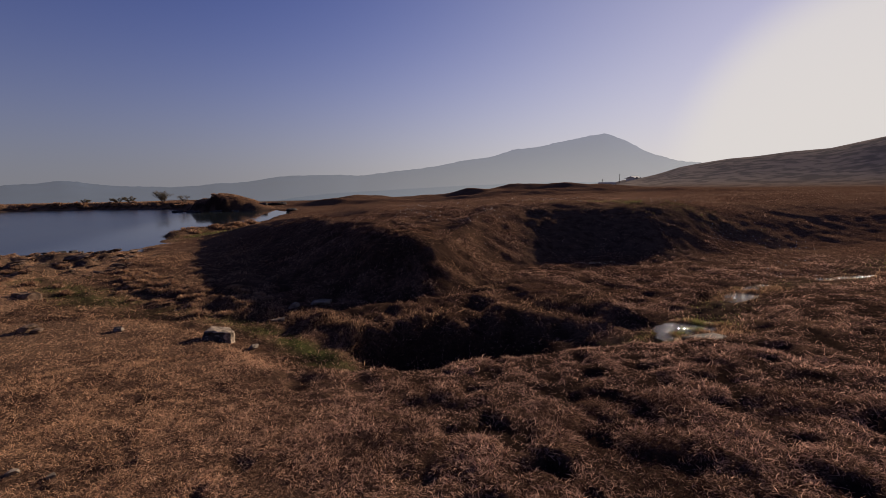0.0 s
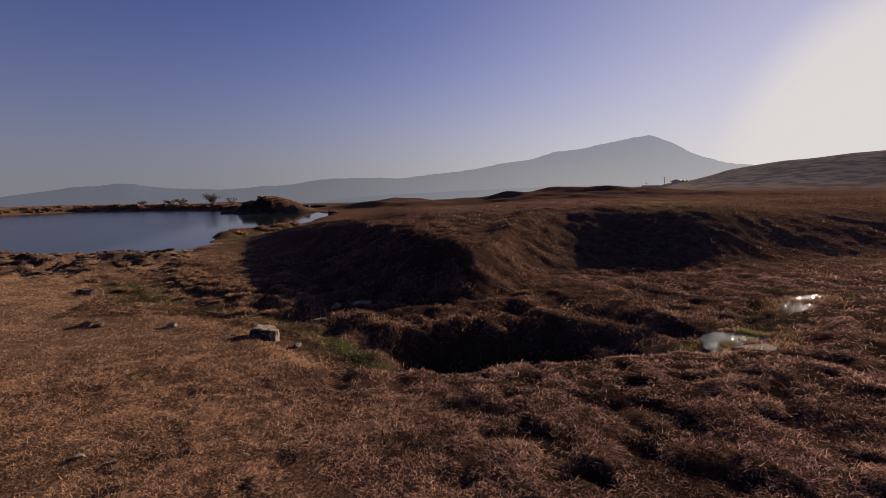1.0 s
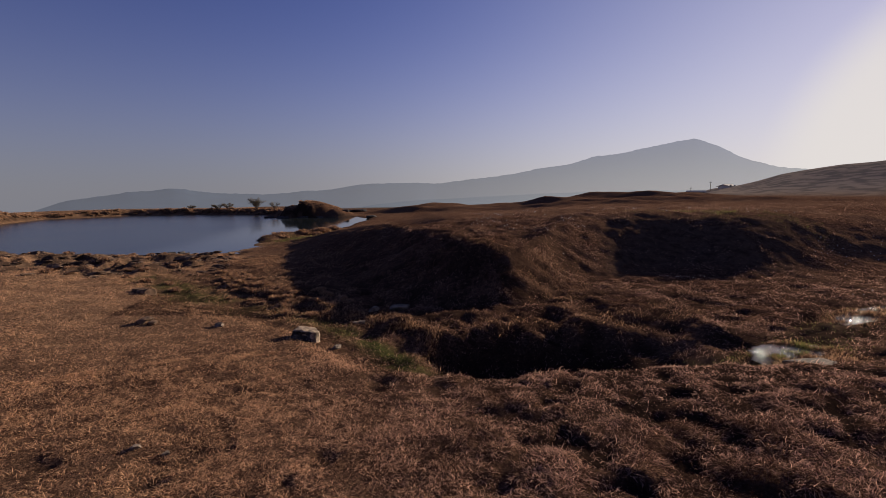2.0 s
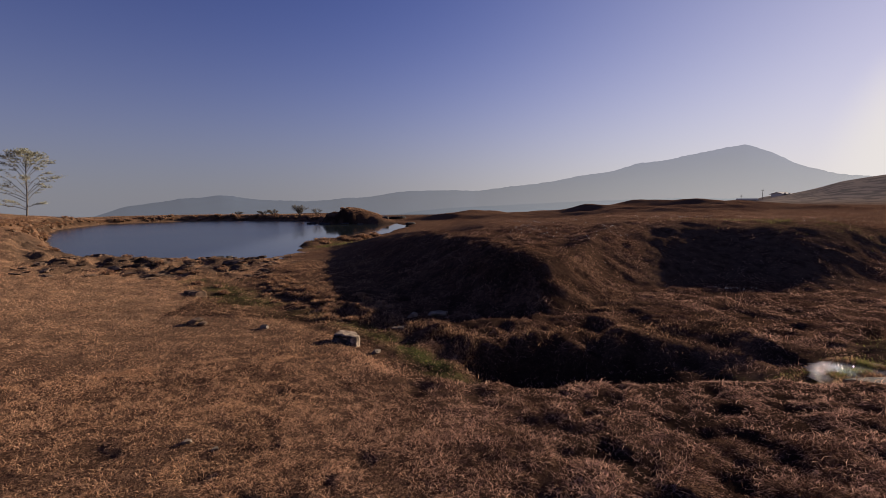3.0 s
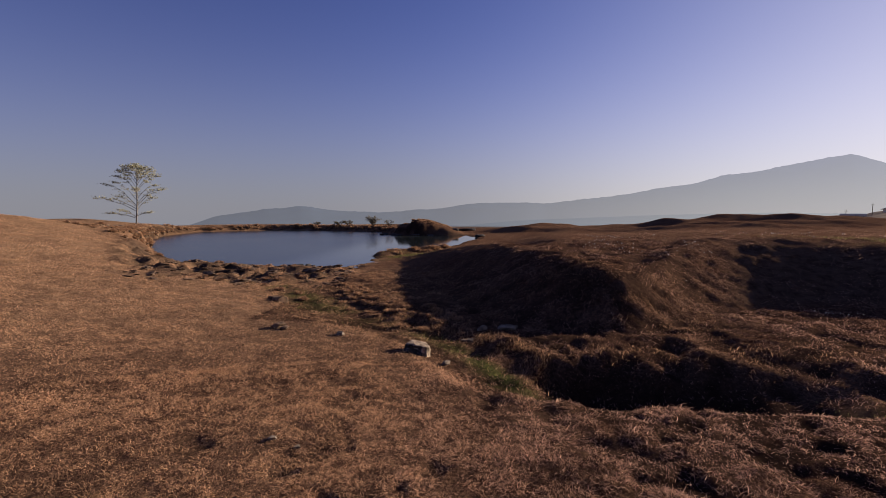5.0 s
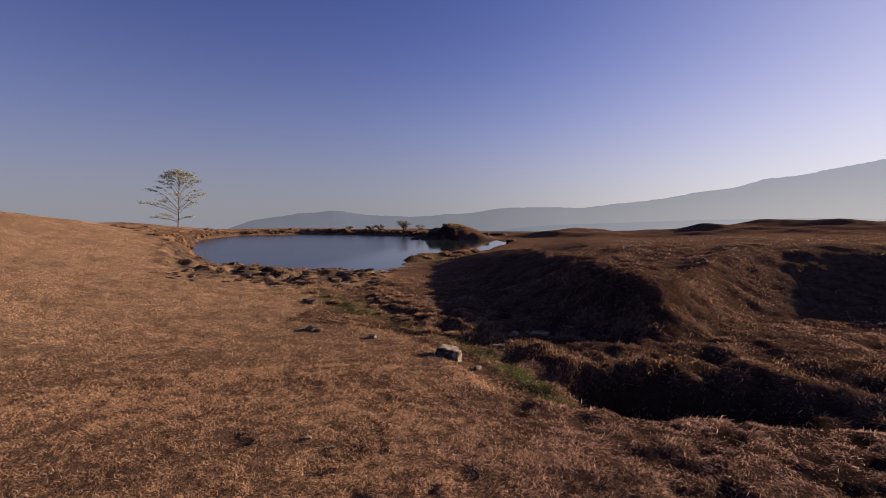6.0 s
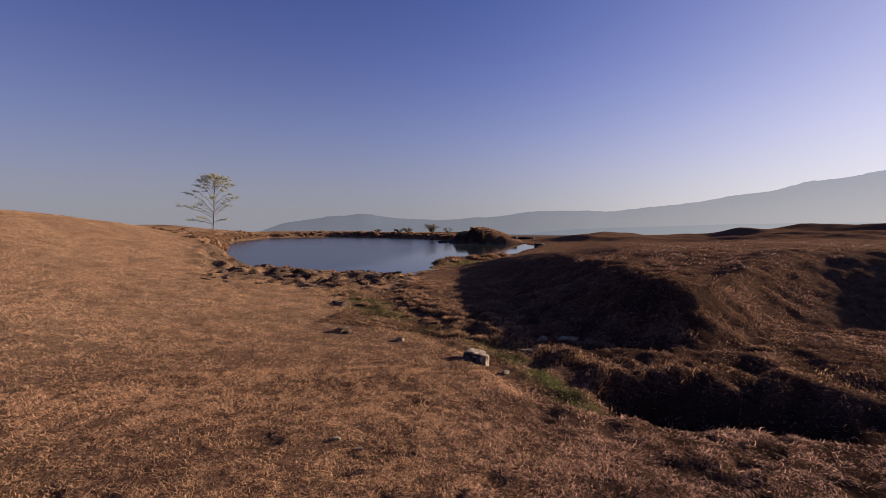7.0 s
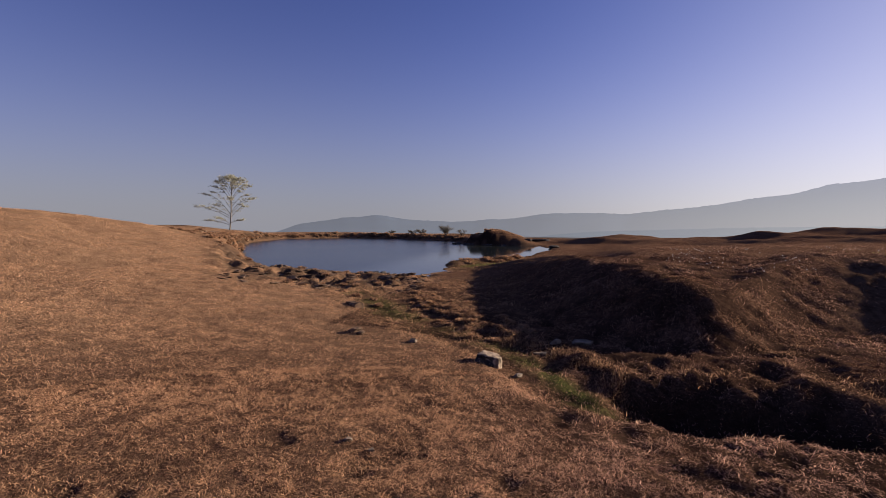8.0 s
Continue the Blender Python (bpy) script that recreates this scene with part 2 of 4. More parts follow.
def land(x, y, fine=True):
    """Height of the ground at plan points."""
    x, y = np.asarray(x, float), np.asarray(y, float)
    side, far = np.degrees(np.arctan2(-x, y)), np.hypot(x, y)
    z = -0.06 * np.clip(y, -3, 7)
    z = z + 2.1 * bell(x, y, -24, 10, 9, 14) + 0.55 * bell(x, y, -21, 9, 5, 5) + 0.5 * bell(x, y, -29, 37, 5, 6) + 0.29 * bell(x, y, -20.6, 17.6, 3.4, 3.4) + 0.79 * bell(x, y, -33.2, 35, 3.4, 6)
    # scarp and the plateau behind it
    ahead = ease(np.abs(side), 95, 80)
    aside = side + 0.2 * (rough_noise(x, y, 3.4, 6, 2) - 0.5)
    foot, crest = by_bearing(aside, SCARP_FOOT), by_bearing(aside, SCARP_CREST)
    foot = foot + 0.35 * (rough_noise(x, y, 2.5, 5) - 0.5)
    top = by_bearing(aside, SCARP_TOP)
    rise = ease(np.clip((far - foot) / (crest - foot), 0, 1) ** 0.8, 0.03, 1.0)
    plateau = top + (0.85 - top) * ease(far, crest, crest + 6) * ease(-side, 4, 12)
    plateau = plateau - np.interp(side, [-45, -30, -20, -14, -8], [0.015, 0.016, 0.026, 0.033, 0.038]) * np.clip(far - crest - 1, 0, 40)
    plateau = plateau + (-0.42 - plateau) * ease(far, crest + 0.3, crest + 6) * ease(side, -9, -1)
    z = z + np.where(side < 16, ahead * rise * (plateau - z), 0)
    # ridges on the plateau
    for bearing, d, tall, long, thick in RIDGES:
        cx, cy = math.sin(radians(bearing)) * d, math.cos(radians(bearing)) * d
        u = (x - cx) * math.cos(radians(bearing)) - (y - cy) * math.sin(radians(bearing))
        v = (x - cx) * math.sin(radians(bearing)) + (y - cy) * math.cos(radians(bearing))
        v = v + 5.0 * (rough_noise(x, y, 9, 81) - 0.5)
        z = z + tall * (0.4 + 1.15 * rough_noise(x, y, 6, int(bearing), 3)) * np.exp(-(u / long) ** 2 - np.where(v < 0, v / (thick * 1.5), v / (thick * 2.5)) ** 2)
    z = z + 0.26 * ease(far, 30, 40) * (1 - ease(far, 75, 90)) * ease(-side, 2, 8) * (rough_noise(x, y, 2.8, 83, 3) - 0.5)
    z = z + 0.9 * bell(x, y, 6.6, 50, 3.4, 3.5) * (0.75 + 0.5 * rough_noise(x, y, 5, 82))
    # hummocks between ditch and scarp
    z = z + 0.26 * bell(x, y, 1.9, 7.3, 1.6, 0.7) * (rough_noise(x, y, 0.5, 39, 3) - 0.65)
    z = z - 0.09 * bell(x, y, 0.9, 8.6, 1.2, 0.5, -10)
    # grassy lip over the green strip
    d, _ = from_line(x, y, [(-0.8, 8.4), (-0.05, 7.75), (0.5, 7.05), (0.9, 6.4)])
    z = z + 0.055 * np.exp(-(d / 0.25) ** 2)
    # ditch
    d, along = from_line(x, y, DITCH)
    depth = np.interp(along, range(len(DITCH)), DITCH_DEPTH)
    # the bank beyond its wide end lies back in a long tussocky slope
    beyond = y > np.interp(x, [p[0] for p in DITCH], [p[1] for p in DITCH])
    easy = ease(along, 4.6, 5.8) * (1 - ease(along, 8.6, 9.6)) * beyond
    cut, laid_back = np.exp(-(d / 0.8) ** 6), 1 - ease(d, 0.35, 1.3 + 0.85 * ease(along, 6.1, 7.2))
    z = z - depth * (cut + (laid_back - cut) * easy)
    z = z + 0.16 * easy * np.exp(-((d - 0.9) / 0.7) ** 2) * (rough_noise(x, y, 0.5, 37, 3) - 0.5)
    # pools in the ditch
    for pool in POOLS:
        w = pool_part(x, y, pool)
        z = z + w * (pool[2] - 0.035 + 0.09 * (rough_noise(x, y, 0.17, 72, 2) - 0.5) - z)
    # pond: shelving near shore, a steep low bank on the far side
    p = pond_distance(x, y)
    p = p + 0.5 * (rough_noise(x, y, 1.6, 11) - 0.5)
    steep = ease(y + 0.6 * np.abs(np.minimum(x + 8, 0)), 23, 28)
    shelf = z + (np.maximum(z, WATER_LEVEL + 0.04) - z) * (1 - ease(p, 4, 7))
    lip = ease(y, 36, 44) * ease(-x, 6, 9)
    bank = np.where(lip > 0, np.maximum(shelf, WATER_LEVEL + 0.06 + 0.5 * ease(p, 0.0, 1.2) * lip), shelf)
    width = 3.0 * (1 - steep) + 0.65 * steep
    width = width + 0.9 * ease(-x, 12, 15.5) * ease(34 - y, 0, 6)
    width = width * (1 - 0.6 * ease(-x, 11.5, 13.5) * (y < 30))
    z = np.where(p > 0, (WATER_LEVEL + 0.02) + (bank - WATER_LEVEL - 0.02) * ease(p, -0.1, width), WATER_LEVEL + 0.02 + np.maximum(p * 0.3, -0.7))
    # a low turf spit at the water's edge
    d, _ = from_line(x, y, [(-4.5, 22.4), (-4.2, 23.9), (-3.2, 25.2), (-2.0, 26.6)])
    z = z + (0.05 + 0.22 * rough_noise(x, y, 0.8, 88, 2)) * np.exp(-(d / 0.5) ** 4)
    # the knoll by the inlet
    kx = x + 0.35 * (rough_noise(x, y, 1.8, 84) - 0.5)
    ky = y + 2.0 * (rough_noise(x, y, 1.1, 86) - 0.5)
    ky = ky + 1.1 * (rough_noise(x, y, 0.6, 87, 2) - 0.5)
    front = np.interp(x, [-6.0, -3.5], [9, 3])
    knoll = np.interp(kx, [-7.7, -7.4, -7.1, -6.3, -6.0, -5.8, -4.8, -3.9, -3.2, -2.5, -2.0, -1.3], [0, 0.6, 0.78, 0.8, 1.12, 1.24, 1.2, 1.02, 0.78, 0.5, 0.28, 0]) * np.exp(-np.abs((ky - 44.8) / 2.4) ** front)
    z = z + knoll * (0.85 + 0.3 * rough_noise(x, y, 0.8, 85, 3))
    # far country
    right = ease(-side, 31.5, 35.5)
    drop = ease(far, np.interp(side, [-36, -14, -5], [78, 70, 56]), 500)
    z = z - 150 * drop * (1 - right)
    hill = np.interp(-side, [31, 34.5, 36.5, 36.8, 37.3, 38.2, 39.2, 40, 41, 43.4, 45.3, 47.8, 50, 52.8, 55.8, 60, 75, 100, 150], [-4, -1.2, -0.9, -0.1, 0.85, 1.6, 2.1, 2.5, 3.3, 5.5, 6.4, 7.5, 8.0, 9.1, 9.6, 12.4, 17, 14, 0])
    z = z + right * hill * ease(far, 95, 175) * (1 - ease(far, 185, 700))
    z = z - 60 * right * ease(far, 250, 1200)
    if fine:
        near = 1 - ease(far, 30, 120)
        tussock = rough_noise(x, y, 0.34, 21, 3)
        lumpy = lumps(x, y)
        calm = 1 - 0.6 * ease(x, 6, 9)
        for pool in POOLS:
            lumpy = lumpy * (1 - 0.5 * pool_part(x, y, pool))
        z = z + near * lumpy * (0.052 - 0.017 * ease(far, 6, 9)) * (ease(tussock, 0.3, 0.75) - 0.4)
        z = z + near * 0.08 * (rough_noise(x, y, 1.7, 31) - 0.5)
        z = z + 0.07 * calm * ease(far, 6, 9) * (1 - ease(far, 20, 30)) * lumpy * (rough_noise(x, y, 0.24, 33, 2) - 0.5)
        z = z + 0.07 * calm * ease(far, 7.5, 10) * (1 - ease(far, 20, 40)) * lumpy * (rough_noise(x, y, 0.9, 35, 3) - 0.5)
        z = z - near * 0.05 * holes(x, y) * (1 - ease(far, 9, 14)) * (1 - 0.6 * ease(x, 1.5, 3))
        z = z + 0.085 * lumpy * ease(x, 0.5, 2.0) * (1 - ease(far, 7, 9)) * (rough_noise(x, y, 0.95, 34, 3) - 0.5)
        z = z + 0.17 * shore_band(x, y) * (ease(rough_noise(x, y, 0.38, 95, 3), 0.38, 0.62) - 0.55)
        z = z + 0.07 * ease(-x, 4, 9) * (1 - ease(far, 35, 60)) * (rough_noise(x, y, 0.7, 45, 3) - 0.5)
        short = (1 - lumpy) * (1 - ease(far, 30, 50))
        z = z + 0.034 * short * ease(far, 3.5, 6.5) * (rough_noise(x, y, 0.3, 46, 3) - 0.5)
        z = z + 0.075 * short * ease(far, 7, 12) * (rough_noise(x, y, 0.85, 47, 3) - 0.5)
        z = z + 0.3 * (1 - ease(far, 90, 130)) * ease(far, 20, 60) * (rough_noise(x, y, 9, 41) - 0.5)
        z = z + 0.9 * ease(far, 100, 180) * (rough_noise(x, y, 34, 43, 2) - 0.5)
    return z


def shore_band(x, y):
    """The trampled strip along the near shore."""
    p = pond_distance(x, y)
    wide = np.interp(x, [-15, -8.5], [0.4, 4.2])
    return ease(p, 0.1, 0.7) * (1 - ease(p, wide, wide + np.interp(x, [-15, -8.5], [0.8, 1.8]))) * (y < 24) * ease(x, -17, -13) * ease(-x, 3.9, 5.0)


def holes(x, y):
    """Small gaps in the grass, also darkened for the shade between tussocks."""
    some = 0.95 * ease(rough_noise(x, y, 0.26, 91, 2), 0.56, 0.74) * ease(rough_noise(x, y, 1.6, 92, 2), 0.35, 0.6)
    return some * (0.3 + 0.7 * np.maximum(ease(x + 0.4 * y, 0.6, 2.2), 0.6 * (1 - ease(np.hypot(x, y), 3, 4.2)))) * (1 - 0.8 * ease(np.hypot(x, y), 4.5, 7) * ease(-x, 0, 1))


def lumps(x, y):
    """How tussocky the grass is: short turf on the left slope, tussocks by the ditch and on the right."""
    side = x + 0.25 * y
    d, _ = from_line(x, y, DITCH)
    v = 0.16 + 0.84 * ease(side, 0.2, 2.6)
    v = np.maximum(v, 0.75 * np.exp(-(d / 1.1) ** 2))
    v = np.where((y > 8) & (x > -4), np.maximum(v, 0.6 + 0.3 * ease(-x, 0.2, 1.0)), v)
    p, _ = from_line(x, y, POND)
    return np.maximum(v, 0.8 * np.exp(-((p - 1.2) / 1.4) ** 2) * (y < 27))


def tussock_at(x, y):
    return ease(rough_noise(x, y, 0.34, 21, 3), 0.3, 0.75)


def shaded_earth(x, y):
    """Steep cut banks of the pond and the knoll: bare earth, darkened for their shade."""
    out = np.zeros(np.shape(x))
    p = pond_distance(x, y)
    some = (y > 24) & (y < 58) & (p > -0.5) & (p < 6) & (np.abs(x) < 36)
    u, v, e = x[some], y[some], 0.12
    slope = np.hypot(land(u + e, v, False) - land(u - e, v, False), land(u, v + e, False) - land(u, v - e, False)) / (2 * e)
    # less of the painted shade on the knoll's right, its sunlit side
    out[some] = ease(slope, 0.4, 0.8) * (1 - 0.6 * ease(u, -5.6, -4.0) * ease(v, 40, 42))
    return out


def shaded_peat(x, y):
    """Wet peat on the walls of the ditch, coloured black for the deep shade there."""
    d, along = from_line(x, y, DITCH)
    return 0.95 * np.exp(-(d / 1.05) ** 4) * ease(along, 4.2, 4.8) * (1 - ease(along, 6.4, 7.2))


def bowl(x, y):
    """The smooth earthy hollow in the scarp; its paler colour stands in for glare."""
    side, far = np.degrees(np.arctan2(x, y)), np.hypot(x, y)
    foot, crest = by_bearing(-side, SCARP_FOOT), by_bearing(-side, SCARP_CREST)
    up = (far - foot) / (crest - foot) + 0.25 * (rough_noise(x, y, 0.9, 97, 2) - 0.5)
    return ease(side, 25, 28.5) * (1 - ease(side, 43.5, 47)) * ease(up, -0.02, 0.14) * (1 - ease(up, 0.66, 0.9))


def greenness(x, y):
    d, along = from_line(x, y, DITCH)
    wide = np.interp(along, [0, 1, 2, 3, 4, 5, 7, 11], [0.55, 0.45, 0.24, 0.21, 0.25, 0.34, 0.4, 0.3])
    v = np.exp(-(d / wide) ** 2) * np.interp(along, [0, 1.1, 1.4, 1.75, 2, 3.9, 4.3, 7, 7.8, 11], [0.6, 0.6, 0.3, 0.35, 0.9, 1, 0.55, 0.6, 0.6, 0.2])
    v = np.maximum(v, 0.8 * bell(x, y, -4.0, 22.3, 1.2, 1.0))
    v = np.maximum(v, 0.5 * bell(x, y, 10.9, 13.6, 1.5, 0.6, -39))
    return v * ease(rough_noise(x, y, 0.6, 51), 0.25, 0.6)


def muddiness(x, y):
    p = pond_distance(x, y)
    v = 0.95 * shore_band(x, y) * ease(rough_noise(x, y, 0.5, 96, 3), 0.3, 0.52) + 0.9 * ease(-p, -0.1, 0.25)
    d, along = from_line(x, y, DITCH)
    v = np.maximum(v, 0.8 * np.exp(-(d / 0.4) ** 2) * ease(along, 4.2, 4.8))
    # mud colour also pales the scarp's hollow, for the glare over it
    return np.clip(np.maximum(v, 0.75 * bowl(x, y)), 0, 1)


def mesh_object(name, verts, faces, mat, parent=None, smooth=False):
    """An object from an array of corners and an array of triangles or quads."""
    mesh = bpy.data.meshes.new(name)
    k = faces.shape[1]
    mesh.vertices.add(len(verts))
    mesh.vertices.foreach_set("co", np.asarray(verts, np.float32).ravel())
    mesh.loops.add(faces.size)
    mesh.loops.foreach_set("vertex_index", faces.astype(np.int32).ravel())
    mesh.polygons.add(len(faces))
    mesh.polygons.foreach_set("loop_start", np.arange(0, faces.size, k, dtype=np.int32))
    mesh.polygons.foreach_set("use_smooth", np.full(len(faces), smooth))
    mesh.update(calc_edges=True)
    mesh.materials.append(mat)
    ob = new(name, mesh)
    if parent is not None:
        ob.parent = parent
    return ob


def set_values(ob, name, values):
    layer = ob.data.attributes.new(name, "FLOAT", "POINT")
    layer.data.foreach_set("value", np.asarray(values, np.float32))


def grid_faces(rows, cols, closed):
    a = np.arange(rows * cols).reshape(rows, cols)
    b = np.roll(a, -1, 1) if closed else a[:, 1:]
    a = a if closed else a[:, :-1]
    b = b[:, :a.shape[1]]
    return np.stack([a[:-1], b[:-1], b[1:], a[1:]], -1).reshape(-1, 4)


RINGS = {}


def make_ground():
    sides = np.concatenate([np.arange(-68, 68, 0.38), np.arange(68, 292, 4.0)])
    far = 0.25 * 1.0125 ** np.arange(0, 280)
    far = np.concatenate([far, far[-1] * 1.009 ** np.arange(1, 250)])
    far = np.concatenate([far, far[-1] * 1.045 ** np.arange(1, 100)])
    far = far[far < 4900]
    f, s = np.meshgrid(far, np.radians(sides[::-1]), indexing="ij")
    x, y = -np.sin(s) * f, np.cos(s) * f
    z = land(x, y)
    RINGS["far"], RINGS["sides"], RINGS["z"] = far, sides, z[:, ::-1]
    verts = np.stack([x, y, z], -1).reshape(-1, 3)
    hub = len(verts)
    faces = grid_faces(len(far), len(sides), True)
    verts = np.concatenate([verts, [[0, 0, float(land(0.0, 0.0))]]])
    ring = np.arange(len(sides))
    faces = np.concatenate([faces, np.stack([np.full(len(ring), hub), np.full(len(ring), hub), np.roll(ring, -1), ring], 1)])
    faces = np.concatenate([faces[:, [0, 1, 2]], faces[:, [0, 2, 3]]])
    faces = faces[(faces[:, 0] != faces[:, 1])]
    x, y = verts[:, 0], verts[:, 1]
    ob = mesh_object("ground", verts, faces, TURF, smooth=True)
    set_values(ob, "green", greenness(x, y))
    set_values(ob, "mud", muddiness(x, y))
    set_values(ob, "short", (1 - lumps(x, y)) * (1 - ease(np.hypot(x, y), 60, 90)) * (0.15 + 0.85 * ease(np.hypot(x, y), 6, 11)))
    set_values(ob, "hill_haze", ease(np.hypot(x, y), 85, 120))
    # soil in gaps and holes carries shade painted between the tussocks
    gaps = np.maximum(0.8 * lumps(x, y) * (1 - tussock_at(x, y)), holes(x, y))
    gaps = np.maximum(gaps, shaded_peat(x, y))
    set_values(ob, "bare", np.maximum(gaps * (1 - ease(np.hypot(x, y), 7, 18)) * (1 - bowl(x, y)), 0.85 * shaded_earth(x, y)))
    tagged(ob, "rolling brown upland turf of dry winter grass with tussocks and a wet ditch", "ground", kind="structure")


make_ground()


def make_sheet(name, ring, level, mat, label, category):
    bm = bmesh.new()
    bm.faces.new([bm.verts.new((x, y, level)) for x, y in ring])
    bmesh.ops.triangulate(bm, faces=bm.faces[:])
    mesh = bpy.data.meshes.new(name)
    bm.to_mesh(mesh)
    bm.free()
    mesh.materials.append(mat)
    return tagged(new(name, mesh), label, category, kind="structure")


make_sheet("water", [(-32, 15.5), (1.5, 15.5), (1.5, 44), (-5, 56), (-32, 56)], WATER_LEVEL, WATER,
           "still dark blue pond water mirroring the clear sky", "pond")


def make_range(name, sides, tops, distance, depth, seed, label, mat):
    """A far range: its crest by bearing (degrees to the left) and height over the eye in degrees, with a long slope to the front."""
    s = np.arange(min(sides), max(sides), 0.12)
    crest = np.interp(s, sides, tops)
    soft = np.exp(-np.linspace(-2.5, 2.5, 11) ** 2 / 2)
    crest = np.convolve(np.pad(crest, 5, mode="edge"), soft / soft.sum(), mode="valid")
    plain = 1.6 + distance * np.tan(np.radians(crest))
    wobble = (0.16 * (rough_noise(s, s * 0 + seed, 2.5, seed, 5) - 0.5) + 0.12 * (rough_noise(s, s * 0, 0.3, seed + 4, 2) - 0.5)) * ease(crest, -1.5, 0.5)
    crest = 1.6 + distance * np.tan(np.radians(crest + wobble))
    steps = np.linspace(0, 1, 26)
    rows = []
    base = -160.0
    for k in steps:
        d = distance - depth * (1 - k)
        gullies = 0.018 * (rough_noise(s, s * 0 + k * 14, 6.0, seed + 9, 3) - 0.5) * math.sin(math.pi * k)
        z = base + (plain - base) * np.clip(k ** 0.85 + gullies, 0, 1) + (crest - plain) * k ** 30
        rows.append(np.stack([-np.sin(np.radians(s)) * d, np.cos(np.radians(s)) * d, z], -1))
    verts = np.concatenate(rows)
    ob = mesh_object(name, verts, grid_faces(len(rows), len(s), False), mat, smooth=True)
    return tagged(ob, label, "mountain", kind="structure")


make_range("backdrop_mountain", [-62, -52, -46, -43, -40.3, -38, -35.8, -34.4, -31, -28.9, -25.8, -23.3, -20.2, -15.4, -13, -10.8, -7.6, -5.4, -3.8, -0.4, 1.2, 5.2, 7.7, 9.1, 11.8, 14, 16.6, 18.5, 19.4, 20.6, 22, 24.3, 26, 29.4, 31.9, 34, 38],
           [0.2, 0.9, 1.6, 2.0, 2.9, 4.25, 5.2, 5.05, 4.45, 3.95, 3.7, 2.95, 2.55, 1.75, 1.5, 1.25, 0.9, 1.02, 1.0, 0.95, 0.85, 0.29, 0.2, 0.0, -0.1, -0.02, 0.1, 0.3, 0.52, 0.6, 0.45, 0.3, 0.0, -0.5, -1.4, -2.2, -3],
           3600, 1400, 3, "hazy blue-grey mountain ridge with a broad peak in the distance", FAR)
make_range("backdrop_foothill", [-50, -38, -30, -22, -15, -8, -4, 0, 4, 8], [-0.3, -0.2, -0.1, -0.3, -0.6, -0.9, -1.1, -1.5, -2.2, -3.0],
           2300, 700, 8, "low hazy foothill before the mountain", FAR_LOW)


# ---- grass ----
def turf_height(x, y):
    """Height of the ground's own surface between its corners."""
    far, sides, z = RINGS["far"], RINGS["sides"], RINGS["z"]
    d, a = np.hypot(x, y), np.degrees(np.arctan2(-x, y))
    i = np.clip(np.searchsorted(far, d) - 1, 0, len(far) - 2)
    j = np.clip(np.searchsorted(sides, a) - 1, 0, len(sides) - 2)
    u = np.clip((d - far[i]) / (far[i + 1] - far[i]), 0, 1)
    v = np.clip((a - sides[j]) / (sides[j + 1] - sides[j]), 0, 1)
    return (z[i, j] * (1 - v) + z[i, j + 1] * v) * (1 - u) + (z[i + 1, j] * (1 - v) + z[i + 1, j + 1] * v) * u


def blades(name, x, y, length, width, tone, mat, bent, lean, label, seed, toward=None):
    """Blades of grass as one object: each a narrow leaf that leans and droops. bent: leaves in two lengths."""
    r = np.random.default_rng(seed)
    n = len(x)
    z = turf_height(x, y) - 0.006
    turn = r.uniform(0, 2 * np.pi, n)
    if toward is not None:
        turn = np.arctan2(toward[1] + 0.9 * np.sin(turn), toward[0] + 0.9 * np.cos(turn))
    tilt = np.radians(np.clip(r.normal(lean, 20, n), 0, 85))
    out = np.stack([np.cos(turn), np.sin(turn), np.zeros(n)], 1)
    edge = turn + np.pi / 2 + r.uniform(-0.9, 0.9, n)
    across = np.stack([np.cos(edge), np.sin(edge), r.uniform(-0.25, 0.25, n)], 1) * (width * 0.5)[:, None]
    base = np.stack([x, y, z], 1)
    e = 0.05
    up = np.stack([turf_height(x - e, y) - turf_height(x + e, y), turf_height(x, y - e) - turf_height(x, y + e), np.full(n, 2 * e)], 1)
    up /= np.linalg.norm(up, axis=1)[:, None]
    out = out - up * (out * up).sum(1)[:, None]
    step = out * np.sin(tilt)[:, None] + up * np.cos(tilt)[:, None]
    if bent:
        droop = np.minimum(tilt + np.radians(r.uniform(5, 60, n)), np.radians(105))
        aside = np.cross(up, out)
        curl = np.radians(r.normal(0, 50, n))[:, None]
        step2 = (out * np.cos(curl) + aside * np.sin(curl)) * np.sin(droop)[:, None] + up * np.cos(droop)[:, None]
        middle = base + step * (length * 0.5)[:, None]
        tip = middle + step2 * (length * 0.5)[:, None]
        verts = np.stack([base, middle + across, middle - across, tip], 1).reshape(-1, 3)
        k = np.arange(n)[:, None] * 4
        faces = np.concatenate([k + [0, 1, 2], k + [2, 1, 3]])
        tones = np.repeat(tone, 4)
    else:
        tip = base + step * length[:, None]
        verts = np.stack([base - across, base + across, tip], 1).reshape(-1, 3)
        faces = np.arange(3 * n).reshape(-1, 3)
        tones = np.repeat(tone, 3)
    ob = mesh_object(name, verts, faces, mat)
    set_values(ob, "tone", np.clip(tones, 0, 1))
    return tagged(ob, label, "grass", kind="stuff")


